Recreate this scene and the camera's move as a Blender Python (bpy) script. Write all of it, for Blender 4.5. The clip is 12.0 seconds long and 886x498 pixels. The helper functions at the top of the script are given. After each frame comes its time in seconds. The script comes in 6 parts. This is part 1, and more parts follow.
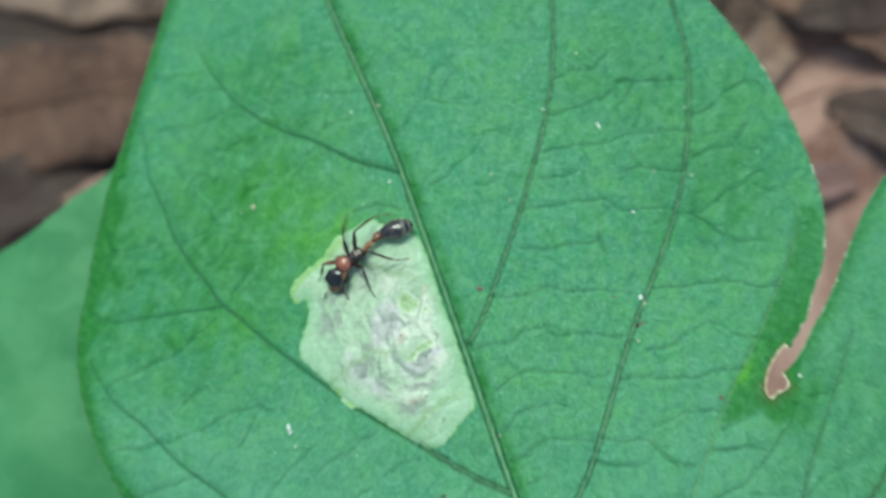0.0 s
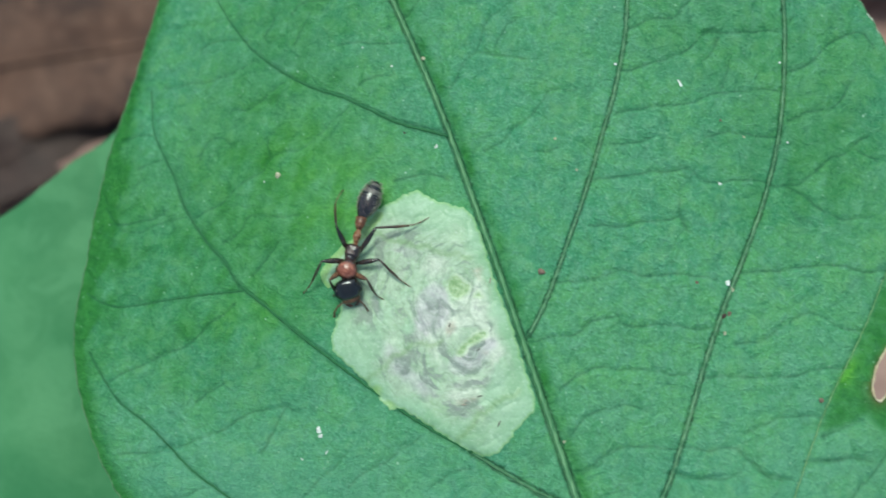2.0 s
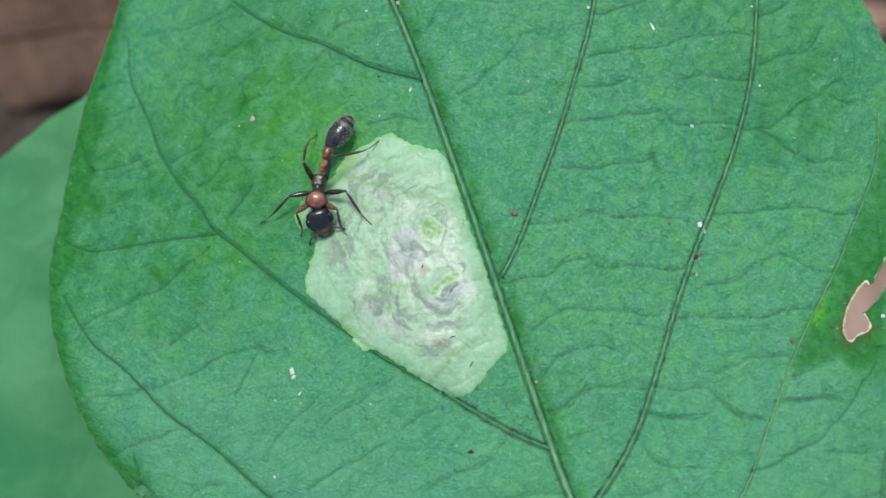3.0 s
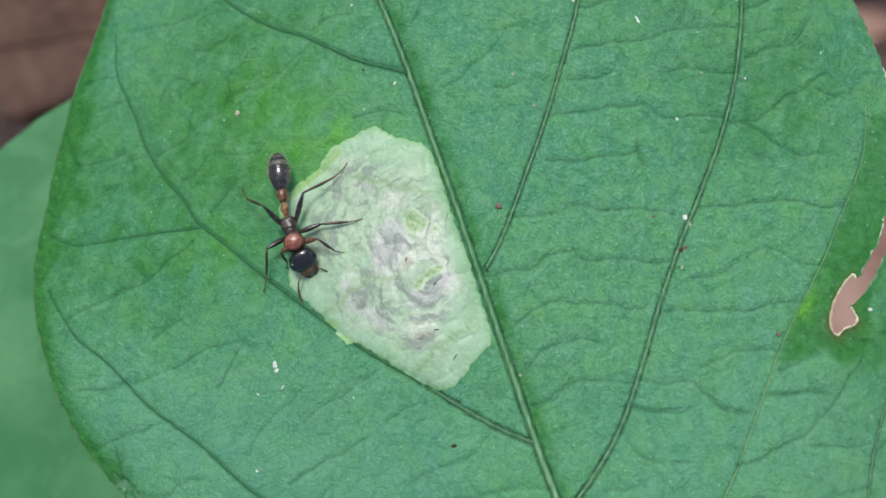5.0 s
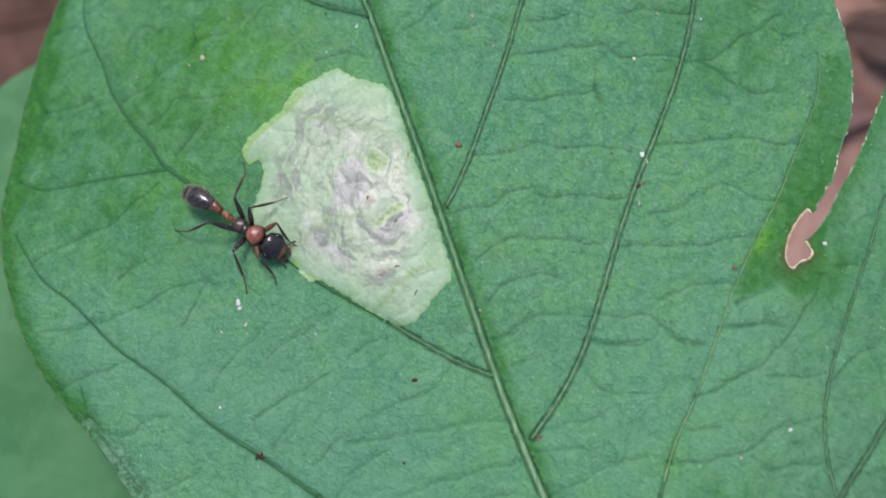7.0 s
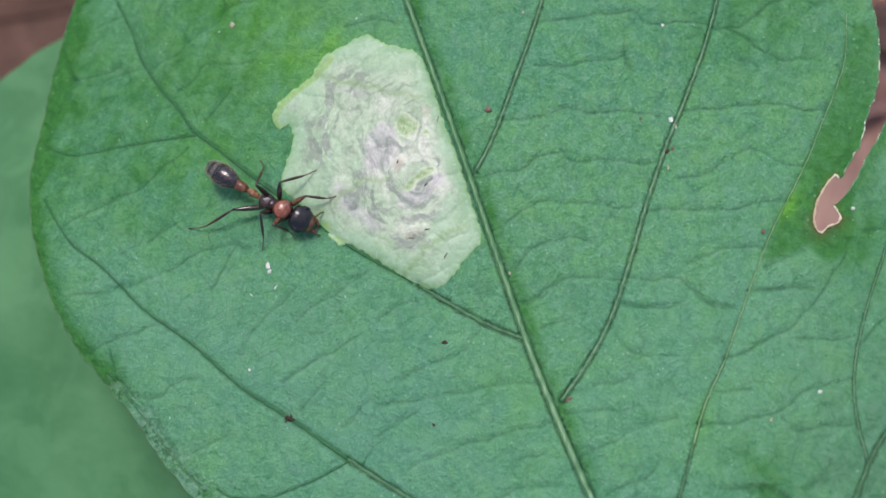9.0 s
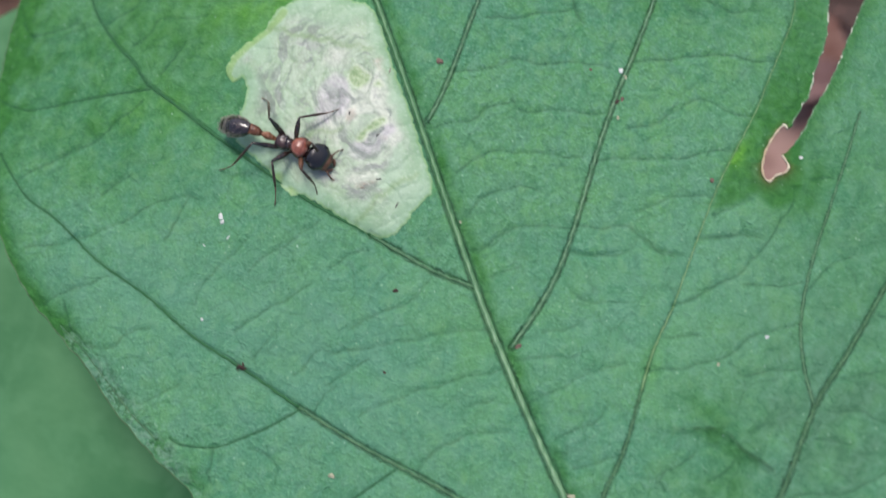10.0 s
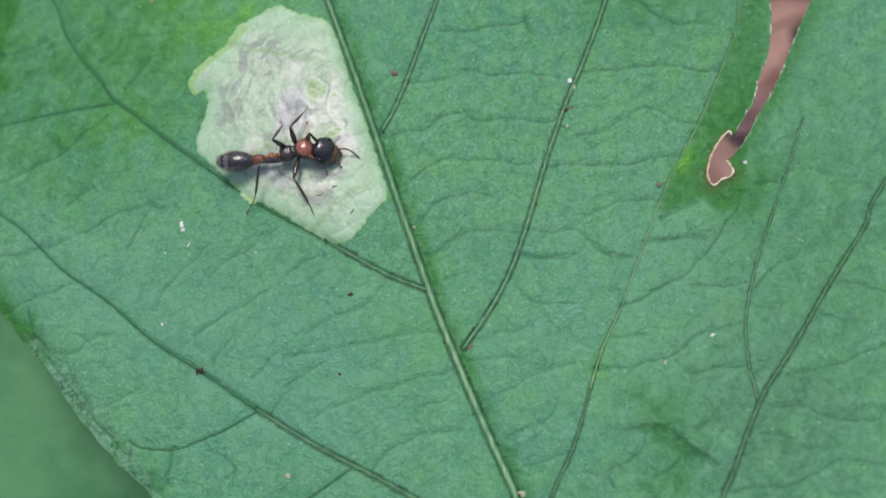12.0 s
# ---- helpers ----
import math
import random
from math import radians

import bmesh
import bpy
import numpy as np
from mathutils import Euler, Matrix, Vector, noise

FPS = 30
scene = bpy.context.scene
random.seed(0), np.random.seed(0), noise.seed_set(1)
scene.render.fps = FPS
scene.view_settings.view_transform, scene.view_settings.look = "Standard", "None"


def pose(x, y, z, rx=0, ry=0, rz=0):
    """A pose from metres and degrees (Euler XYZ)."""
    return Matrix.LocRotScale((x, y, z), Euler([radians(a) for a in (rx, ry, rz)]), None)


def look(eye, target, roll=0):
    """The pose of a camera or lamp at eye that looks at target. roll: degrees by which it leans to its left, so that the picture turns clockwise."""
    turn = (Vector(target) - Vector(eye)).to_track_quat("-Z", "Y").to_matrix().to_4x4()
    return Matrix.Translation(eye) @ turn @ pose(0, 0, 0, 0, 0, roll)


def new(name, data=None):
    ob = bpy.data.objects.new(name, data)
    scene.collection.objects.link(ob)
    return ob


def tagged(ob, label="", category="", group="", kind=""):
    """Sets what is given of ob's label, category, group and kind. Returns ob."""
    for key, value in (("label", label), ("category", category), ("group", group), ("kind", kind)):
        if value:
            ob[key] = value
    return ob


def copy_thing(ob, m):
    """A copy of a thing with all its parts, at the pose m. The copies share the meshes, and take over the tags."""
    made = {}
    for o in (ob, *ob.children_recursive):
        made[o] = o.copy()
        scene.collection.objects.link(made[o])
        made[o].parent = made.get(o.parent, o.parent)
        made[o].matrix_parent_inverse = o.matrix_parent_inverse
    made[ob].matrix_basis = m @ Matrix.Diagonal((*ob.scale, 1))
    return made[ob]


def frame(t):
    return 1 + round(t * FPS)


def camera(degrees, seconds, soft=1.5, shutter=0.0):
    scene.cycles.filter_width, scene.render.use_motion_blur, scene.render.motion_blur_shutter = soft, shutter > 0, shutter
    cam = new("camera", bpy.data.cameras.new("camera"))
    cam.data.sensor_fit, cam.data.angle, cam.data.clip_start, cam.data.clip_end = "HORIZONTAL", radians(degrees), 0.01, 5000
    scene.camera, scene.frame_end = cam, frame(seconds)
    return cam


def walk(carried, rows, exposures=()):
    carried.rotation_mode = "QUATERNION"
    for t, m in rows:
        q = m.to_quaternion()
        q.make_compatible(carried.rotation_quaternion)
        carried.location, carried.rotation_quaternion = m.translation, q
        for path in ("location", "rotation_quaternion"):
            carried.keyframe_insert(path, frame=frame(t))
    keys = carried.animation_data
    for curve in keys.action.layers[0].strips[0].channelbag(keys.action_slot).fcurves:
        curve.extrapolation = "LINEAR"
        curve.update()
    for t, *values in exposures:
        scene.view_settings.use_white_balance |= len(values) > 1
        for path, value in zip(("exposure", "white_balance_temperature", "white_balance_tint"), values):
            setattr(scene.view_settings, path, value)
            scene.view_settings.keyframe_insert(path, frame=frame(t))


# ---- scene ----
MM = 0.001
LEAF_Z = 0.105  # height of the leaf above the ground


def eye(x, y, z, rx, ry, rz):
    """A camera pose from millimetres over the leaf's middle."""
    return pose(x * MM, y * MM, LEAF_Z + z * MM, rx, ry, rz)


cam = camera(40, 12.0, soft=1.5, shutter=0.5)
cam.data.dof.use_dof = True
cam.data.dof.focus_distance = 0.0940
cam.data.dof.aperture_fstop = 23.0
cam.data.dof.aperture_blades = 0
WALK = [
    (0, eye(6.71, -9.24, 107.37, 6.913, 5.212, 1.396)),
    (0.1, eye(5.39, -7.48, 102.33, 6.740, 5.075, 1.566)),
    (0.2, eye(2.83, -5.30, 97.84, 6.647, 5.075, 1.361)),
    (0.3, eye(1.78, -4.60, 94.39, 6.393, 5.077, 1.623)),
    (0.5, eye(2.00, -5.14, 93.80, 6.389, 5.096, 1.480)),
    (0.7, eye(1.72, -5.76, 93.60, 7.034, 5.153, 1.578)),
    (0.8, eye(1.49, -6.27, 93.43, 6.808, 5.015, 1.659)),
    (1, eye(1.21, -6.89, 93.23, 6.032, 5.133, 1.757)),
    (1.2, eye(0.90, -6.78, 93.25, 6.326, 4.869, 1.726)),
    (1.3, eye(0.63, -6.69, 93.28, 6.281, 4.744, 1.701)),
    (1.5, eye(0.32, -6.58, 93.30, 5.510, 4.933, 1.670)),
    (1.7, eye(0.51, -6.85, 93.24, 5.320, 5.726, 1.718)),
    (1.8, eye(0.68, -7.07, 93.20, 5.248, 5.866, 1.757)),
    (2, eye(0.87, -7.34, 93.14, 5.666, 5.038, 1.805)),
    (2.2, eye(1.01, -8.26, 93.09, 4.883, 4.401, 1.841)),
    (2.3, eye(1.14, -9.04, 93.06, 4.652, 4.220, 1.871)),
    (2.5, eye(1.28, -9.96, 93.01, 5.406, 4.786, 1.907)),
    (2.7, eye(1.80, -10.84, 92.92, 5.396, 5.125, 1.904)),
    (2.8, eye(2.23, -11.59, 92.85, 5.865, 5.252, 1.902)),
    (3, eye(2.75, -12.47, 92.76, 6.103, 4.833, 1.899)),
    (3.2, eye(3.61, -12.31, 92.72, 6.215, 4.857, 1.829)),
    (4.8, eye(4.66, -14.72, 91.86, 6.962, 5.463, 1.969)),
    (5, eye(4.77, -14.69, 91.89, 7.230, 5.301, 2.019)),
    (5.2, eye(5.22, -15.59, 91.67, 6.894, 5.694, 1.995)),
    (5.3, eye(5.59, -16.34, 91.48, 6.887, 5.085, 1.975)),
    (5.5, eye(6.04, -17.24, 91.26, 7.092, 5.116, 1.951)),
    (5.7, eye(6.10, -17.64, 91.49, 6.986, 5.197, 1.916)),
    (5.8, eye(6.15, -17.99, 91.68, 7.443, 5.826, 1.887)),
    (6, eye(6.21, -18.39, 91.91, 7.517, 5.404, 1.852)),
    (6.2, eye(6.77, -19.45, 91.81, 7.255, 4.989, 1.795)),
    (6.3, eye(7.24, -20.35, 91.74, 7.261, 4.797, 1.746)),
    (6.5, eye(7.80, -21.41, 91.64, 7.505, 5.144, 1.689)),
    (6.7, eye(7.75, -21.36, 91.73, 7.728, 4.966, 1.708)),
    (6.8, eye(7.72, -21.33, 91.81, 7.677, 4.702, 1.725)),
    (7, eye(7.67, -21.28, 91.90, 8.313, 5.130, 1.744)),
    (7.2, eye(6.33, -22.58, 92.02, 8.683, 5.210, 1.879)),
    (8.8, eye(6.03, -24.21, 91.68, 9.078, 4.896, 1.919)),
    (9, eye(5.20, -25.48, 91.87, 9.136, 4.900, 1.967)),
    (9.2, eye(5.66, -26.14, 91.81, 9.838, 5.191, 1.959)),
    (9.3, eye(6.06, -26.69, 91.77, 9.722, 4.939, 1.951)),
    (9.5, eye(6.52, -27.35, 91.71, 9.334, 4.853, 1.943)),
    (9.7, eye(7.32, -28.30, 91.59, 9.872, 5.207, 1.918)),
    (9.8, eye(7.99, -29.10, 91.48, 10.074, 5.094, 1.897)),
    (10, eye(8.79, -30.05, 91.36, 9.610, 4.742, 1.872)),
    (10.2, eye(9.04, -30.39, 91.52, 9.088, 4.549, 1.816)),
    (10.3, eye(9.26, -30.68, 91.65, 9.231, 4.847, 1.768)),
    (10.5, eye(9.51, -31.02, 91.81, 9.551, 4.886, 1.712)),
    (10.7, eye(9.64, -31.21, 91.95, 10.665, 4.670, 1.713)),
    (10.8, eye(9.76, -31.38, 92.07, 10.895, 4.527, 1.715)),
    (11, eye(9.89, -31.57, 92.21, 10.520, 4.723, 1.716)),
    (11.2, eye(10.16, -32.34, 92.18, 10.216, 4.558, 1.688)),
    (11.3, eye(10.40, -32.99, 92.15, 10.761, 4.648, 1.664)),
    (11.5, eye(10.67, -33.76, 92.12, 10.889, 4.678, 1.636)),
    (11.7, eye(11.45, -34.01, 92.26, 10.771, 4.486, 1.586)),
    (11.8, eye(12.12, -34.22, 92.39, 11.387, 4.848, 1.545)),
    (12, eye(12.90, -34.47, 92.53, 12.325, 4.986, 1.495)),
]
walk(cam, WALK, [(0, 0.17, 6150, -16), (0.4, 0.08, 6160, -15), (3.2, 0.05, 6220, -10), (5.0, 0.01, 6400, 2), (6.5, -0.02, 6500, 14), (12.0, -0.02, 6440, 13)])

# ---------------------------------------------------------------- light
world = bpy.data.worlds.new("forest_sky")
scene.world = world
world.use_nodes = True
wn = world.node_tree.nodes
sky = wn.new("ShaderNodeTexSky")
sky.sky_type, sky.sun_disc = "NISHITA", False
sky.sun_elevation, sky.sun_rotation = radians(66), radians(-8)
sky.air_density, sky.dust_density, sky.ozone_density = 1.0, 2.5, 1.0
wn["Background"].inputs["Strength"].default_value = 0.14
world.node_tree.links.new(sky.outputs["Color"], wn["Background"].inputs["Color"])
sun = new("sun", bpy.data.lights.new("sun", "SUN"))
sun.data.energy, sun.data.angle, sun.data.color = 2.1, radians(17), (1.0, 0.97, 0.92)
sun.matrix_world = look((-0.06, 0.40, 0.90), (0, 0, 0))

# ---------------------------------------------------------------- materials


class Nodes:
    """A small writer of node materials."""

    def __init__(self, name):
        self.mat = bpy.data.materials.new(name)
        self.mat.use_nodes = True
        self.tree = self.mat.node_tree
        self.bsdf = self.tree.nodes["Principled BSDF"]
        self.coord = self.tree.nodes.new("ShaderNodeTexCoord").outputs["Object"]

    def put(self, socket, value):
        if isinstance(value, bpy.types.NodeSocket):
            self.tree.links.new(value, socket)
        elif isinstance(value, (tuple, list)) and len(value) == 3 and socket.type == "RGBA":
            socket.default_value = (*value, 1)
        else:
            socket.default_value = value

    def set(self, **values):
        for key, value in values.items():
            self.put(self.bsdf.inputs[key.replace("_", " ")], value)
        return self

    def noise(self, scale, detail=3.0, rough=0.55, distort=0.0, vector=None):
        n = self.tree.nodes.new("ShaderNodeTexNoise")
        self.put(n.inputs["Vector"], vector or self.coord)
        for key, value in (("Scale", scale), ("Detail", detail), ("Roughness", rough), ("Distortion", distort)):
            n.inputs[key].default_value = value
        return n.outputs["Fac"]

    def cells(self, scale, feature="DISTANCE_TO_EDGE", vector=None, random_cells=1.0):
        n = self.tree.nodes.new("ShaderNodeTexVoronoi")
        n.feature = feature
        self.put(n.inputs["Vector"], vector or self.coord)
        n.inputs["Scale"].default_value, n.inputs["Randomness"].default_value = scale, random_cells
        return n.outputs["Distance"]

    def stretched(self, x, y, z, vector=None):
        n = self.tree.nodes.new("ShaderNodeMapping")
        self.put(n.inputs["Vector"], vector or self.coord)
        n.inputs["Scale"].default_value = (x, y, z)
        return n.outputs[0]

    def ramp(self, fac, low, high, a=0.0, b=1.0):
        n = self.tree.nodes.new("ShaderNodeMapRange")
        n.interpolation_type = "SMOOTHSTEP"
        for socket, value in zip(n.inputs, (fac, low, high, a, b)):
            self.put(socket, value)
        return n.outputs[0]

    def math(self, op, a, b=0.0):
        n = self.tree.nodes.new("ShaderNodeMath")
        n.operation = op
        self.put(n.inputs[0], a), self.put(n.inputs[1], b)
        return n.outputs[0]

    def mix(self, fac, a, b, how="MIX"):
        n = self.tree.nodes.new("ShaderNodeMix")
        n.data_type, n.blend_type = "RGBA", how
        self.put(n.inputs["Factor"], fac), self.put(n.inputs[6], a), self.put(n.inputs[7], b)
        return n.outputs[2]

    def field(self, name):
        n = self.tree.nodes.new("ShaderNodeAttribute")
        n.attribute_name = name
        return n.outputs["Fac"]

    def chance(self):
        return self.tree.nodes.new("ShaderNodeObjectInfo").outputs["Random"]

    def bump(self, height, depth, strength=1.0):
        n = self.tree.nodes.new("ShaderNodeBump")
        n.inputs["Strength"].default_value, n.inputs["Distance"].default_value = strength, depth
        self.put(n.inputs["Height"], height)
        self.put(self.bsdf.inputs["Normal"], n.outputs[0])
        return self


def leaf_material():
    m = Nodes("leaf_green")
    broad = m.noise(55, 3, 0.6)
    mid = m.noise(330, 4, 0.65)
    mottle = m.noise(1150, 4, 0.72, 0.6)
    patch = m.noise(620, 4, 0.7, 0.8)
    grain = m.noise(4600, 3, 0.8)
    # two sets of pale dots that draw specular glints as colour
    sparkles = m.ramp(m.math("ADD", m.cells(900, "F1"), m.math("MULTIPLY", m.noise(400, 2), 0.22)), 0.14, 0.21, 1.0, 0.0)
    glints = m.ramp(m.math("ADD", m.cells(2100, "F1", m.stretched(1.0, 0.62, 1.0)), m.math("MULTIPLY", m.noise(700, 2), 0.50)), 0.22, 0.33, 1.0, 0.0)
    pits = m.ramp(m.math("ADD", m.cells(1700, "F1"), m.math("MULTIPLY", m.noise(800, 2), 0.50)), 0.24, 0.38, 1.0, 0.0)
    col = m.mix(m.ramp(broad, 0.38, 0.64), (0.068, 0.270, 0.132), (0.092, 0.292, 0.124))
    col = m.mix(m.math("MULTIPLY", m.ramp(mid, 0.42, 0.64), 0.55), col, (0.126, 0.360, 0.096))
    col = m.mix(m.math("MULTIPLY", m.ramp(patch, 0.46, 0.64), 0.45), col, (0.104, 0.275, 0.168))
    col = m.mix(m.math("MULTIPLY", m.ramp(patch, 0.46, 0.32), 0.45), col, (0.045, 0.246, 0.077))
    col = m.mix(m.math("MULTIPLY", m.ramp(mottle, 0.50, 0.66), 0.60), col, (0.156, 0.370, 0.222))
    col = m.mix(m.math("MULTIPLY", m.ramp(mottle, 0.48, 0.34), 0.50), col, (0.038, 0.180, 0.072))
    col = m.mix(m.math("MULTIPLY", m.ramp(grain, 0.52, 0.66), 0.50), col, (0.202, 0.462, 0.246))
    col = m.mix(m.math("MULTIPLY", m.ramp(grain, 0.48, 0.34), 0.48), col, (0.030, 0.162, 0.067))
    col = m.mix(m.math("MULTIPLY", m.ramp(m.math("ADD", m.field("cell"), m.math("MULTIPLY", m.math("SUBTRACT", mottle, 0.5), 0.9)), 0.30, 0.85), 0.42), col, (0.146, 0.345, 0.120))
    # the sky's soft reflection on the blade, laid into the colour
    col = m.mix(m.math("MULTIPLY", m.field("sheen"), m.ramp(mid, 0.2, 0.8, 0.35, 0.75)), col, (0.130, 0.332, 0.214))
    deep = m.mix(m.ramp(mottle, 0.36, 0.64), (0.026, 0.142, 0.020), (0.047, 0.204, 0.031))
    # deep green tissue, and painted shade by the midrib and the fold
    col = m.mix(m.math("MULTIPLY", m.field("lush_shade"), 0.88), col, deep)
    col = m.mix(m.math("MULTIPLY", m.field("fresh"), 0.80), col, m.mix(m.ramp(mottle, 0.36, 0.64), (0.082, 0.306, 0.017), (0.158, 0.420, 0.048)))
    col = m.mix(m.math("MULTIPLY", m.field("dull"), 0.85), col, m.mix(m.ramp(mottle, 0.36, 0.64), (0.044, 0.160, 0.072), (0.092, 0.236, 0.132)))
    col = m.mix(m.math("MULTIPLY", pits, 0.62), col, (0.020, 0.126, 0.043))
    # glints mixed into the base colour
    col = m.mix(m.math("MULTIPLY", sparkles, 0.45), col, (0.30, 0.52, 0.32))
    col = m.mix(m.math("MULTIPLY", m.math("MULTIPLY", glints, m.ramp(patch, 0.38, 0.58)), 0.85), col, (0.42, 0.62, 0.46))
    col = m.mix(m.math("MULTIPLY", m.field("cross"), 0.76), col, (0.015, 0.096, 0.036))
    # dark vein pigment and the grooves' contact shade, both in this colour
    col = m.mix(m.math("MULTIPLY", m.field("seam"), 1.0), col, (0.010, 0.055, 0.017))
    col = m.mix(m.math("MULTIPLY", m.field("worn"), m.ramp(m.noise(700, 5, 0.75, 1.5), 0.45, 0.60)), col, (0.195, 0.360, 0.235))
    col = m.mix(m.math("MULTIPLY", m.field("worn"), m.ramp(m.noise(620, 5, 0.75, 1.5), 0.50, 0.40)), col, (0.024, 0.105, 0.034))
    col = m.mix(m.field("scorch"), col, (0.088, 0.090, 0.024))
    rough = m.ramp(mid, 0.3, 0.7, 0.44, 0.56)
    gloss = m.math("MULTIPLY", m.math("SUBTRACT", 1.0, m.math("MULTIPLY", m.field("lush_shade"), 0.65)), 0.42)
    m.set(Base_Color=col, Roughness=rough, Specular_IOR_Level=gloss)
    height = m.math("ADD", m.math("MULTIPLY", grain, 0.75), m.math("MULTIPLY", mottle, 1.5))
    m.bump(height, 0.00016, 1.0)
    return m.mat


def mine_material():
    m = Nodes("leaf_mine_skin")
    blot = m.noise(300, 3, 0.58, 1.4)
    crumble = m.noise(1100, 4, 0.66, 0.5)
    grain = m.noise(3400, 3, 0.75)
    jitter = m.math("MULTIPLY", m.math("SUBTRACT", crumble, 0.5), 0.8)
    shift = m.math("MULTIPLY", m.math("SUBTRACT", blot, 0.5), 0.75)
    ring = m.tree.nodes.new("ShaderNodeCombineXYZ")  # streaks run round the feeding centres
    for socket, name in zip(ring.inputs, ("reach", "across", "along")):
        m.put(socket, m.field(name))
    coarse = m.noise(1.1, 3, 0.55, 0.4, ring.outputs[0])
    streak = m.noise(2.0, 4, 0.6, 0.4, ring.outputs[0])
    strand = m.noise(3.4, 3, 0.6, 0.5, ring.outputs[0])

    def zone(name, low, high, amount):
        edge = m.math("ADD", m.field(name), m.math("ADD", m.math("MULTIPLY", jitter, 0.35), shift))
        return m.math("MULTIPLY", m.ramp(edge, low, high), amount)

    def hairline(field, level, width):
        return m.ramp(m.math("ABSOLUTE", m.math("SUBTRACT", field, level)), 0.0, width, 1.0, 0.0)

    trace = m.math("ADD", m.field("trace"), m.math("MULTIPLY", jitter, 0.5))
    arcs = m.field("arcs")
    depth = m.math("ADD", m.field("inset"), m.math("MULTIPLY", m.noise(500, 3, 0.6), 1.6))
    mint = m.mix(m.ramp(blot, 0.36, 0.64), (0.265, 0.435, 0.245), (0.350, 0.515, 0.330))
    pale = m.mix(m.ramp(coarse, 0.36, 0.64), (0.290, 0.425, 0.250), (0.420, 0.530, 0.365))
    pale = m.mix(m.math("MULTIPLY", m.ramp(m.noise(640, 3, 0.6, 0.6), 0.46, 0.68), 0.40), pale, (0.32, 0.47, 0.24))
    pale = m.mix(zone("cream", 0.30, 0.75, 0.70), pale, m.mix(m.ramp(streak, 0.38, 0.60), (0.46, 0.49, 0.39), (0.74, 0.74, 0.63)))
    pale = m.mix(zone("lilac", 0.30, 0.75, 0.80), pale, m.mix(m.ramp(streak, 0.40, 0.62), (0.385, 0.350, 0.375), (0.560, 0.520, 0.525)))
    pale = m.mix(zone("stain", 0.32, 0.80, 0.70), pale, m.mix(m.ramp(streak, 0.42, 0.58), (0.36, 0.23, 0.18), (0.55, 0.43, 0.34)))
    pale = m.mix(m.math("MULTIPLY", m.ramp(strand, 0.55, 0.66), 0.26), pale, (0.64, 0.69, 0.57))
    pale = m.mix(m.math("MULTIPLY", m.ramp(m.math("ADD", coarse, m.math("MULTIPLY", jitter, 0.12)), 0.49, 0.39), m.math("ADD", m.math("MULTIPLY", arcs, 0.72), 0.16)), pale, (0.205, 0.240, 0.205))
    pale = m.mix(m.math("MULTIPLY", m.ramp(trace, 0.10, 0.70), 0.62), pale, (0.225, 0.235, 0.225))
    fine = m.math("MULTIPLY", hairline(strand, 0.47, 0.045), m.ramp(m.noise(420, 3, 0.6), 0.42, 0.58))
    pale = m.mix(m.math("MULTIPLY", fine, 0.42), pale, (0.210, 0.205, 0.195))
    pale = m.mix(m.math("MULTIPLY", m.ramp(crumble, 0.50, 0.36), 0.32), pale, (0.225, 0.285, 0.205))
    pale = m.mix(m.math("MULTIPLY", m.ramp(crumble, 0.52, 0.68), 0.32), pale, (0.58, 0.66, 0.52))
    col = m.mix(m.ramp(depth, 1.2, 2.5), mint, pale)
    col = m.mix(zone("mint", 0.35, 0.75, 0.75), col, mint)
    col = m.mix(m.math("MULTIPLY", m.ramp(m.math("ADD", m.field("island"), m.math("MULTIPLY", jitter, 1.2)), 0.15, 0.50), 0.70), col, m.mix(m.ramp(crumble, 0.4, 0.6), (0.38, 0.50, 0.27), (0.60, 0.66, 0.48)))
    col = m.mix(m.math("MULTIPLY", m.ramp(m.math("ADD", m.field("island"), m.math("MULTIPLY", jitter, 1.6)), 0.58, 0.86), 0.75), col, m.mix(m.ramp(crumble, 0.40, 0.60), (0.19, 0.33, 0.11), (0.40, 0.52, 0.26)))
    col = m.mix(zone("rim", 0.40, 0.95, 0.75), col, (0.26, 0.43, 0.115))
    col = m.mix(m.math("MULTIPLY", m.ramp(m.field("inset"), 0.0, 0.30, 1.0, 0.0), 0.6), col, (0.26, 0.48, 0.15))
    col = m.mix(m.math("MULTIPLY", m.field("cross"), 0.55), col, (0.19, 0.31, 0.12))
    col = m.mix(m.math("MULTIPLY", m.ramp(grain, 0.52, 0.70), 0.22), col, (0.74, 0.80, 0.68))
    col = m.mix(m.math("MULTIPLY", m.ramp(grain, 0.46, 0.30), 0.26), col, (0.19, 0.25, 0.19))
    m.set(Base_Color=col, Roughness=0.45, Specular_IOR_Level=0.4)
    height = m.math("ADD", m.math("MULTIPLY", crumble, 0.6), m.math("MULTIPLY", grain, 0.5))
    m.bump(m.math("ADD", height, m.math("MULTIPLY", coarse, 0.1)), 0.000016, 0.7)
    return m.mat


def plain(name, a, b, scale, rough=0.5, spec=0.5, depth=0.0, detail=4.0, coat=0.0):
    m = Nodes(name)
    n = m.noise(scale, detail, 0.6)
    m.set(Base_Color=m.mix(m.ramp(n, 0.32, 0.68), a, b), Roughness=m.ramp(n, 0.2, 0.8, rough * 0.85, min(1, rough * 1.15)),
          Specular_IOR_Level=spec, Coat_Weight=coat, Coat_Roughness=0.15)
    if depth:
        m.bump(m.noise(scale * 2.2, 3, 0.6), depth)
    return m.mat


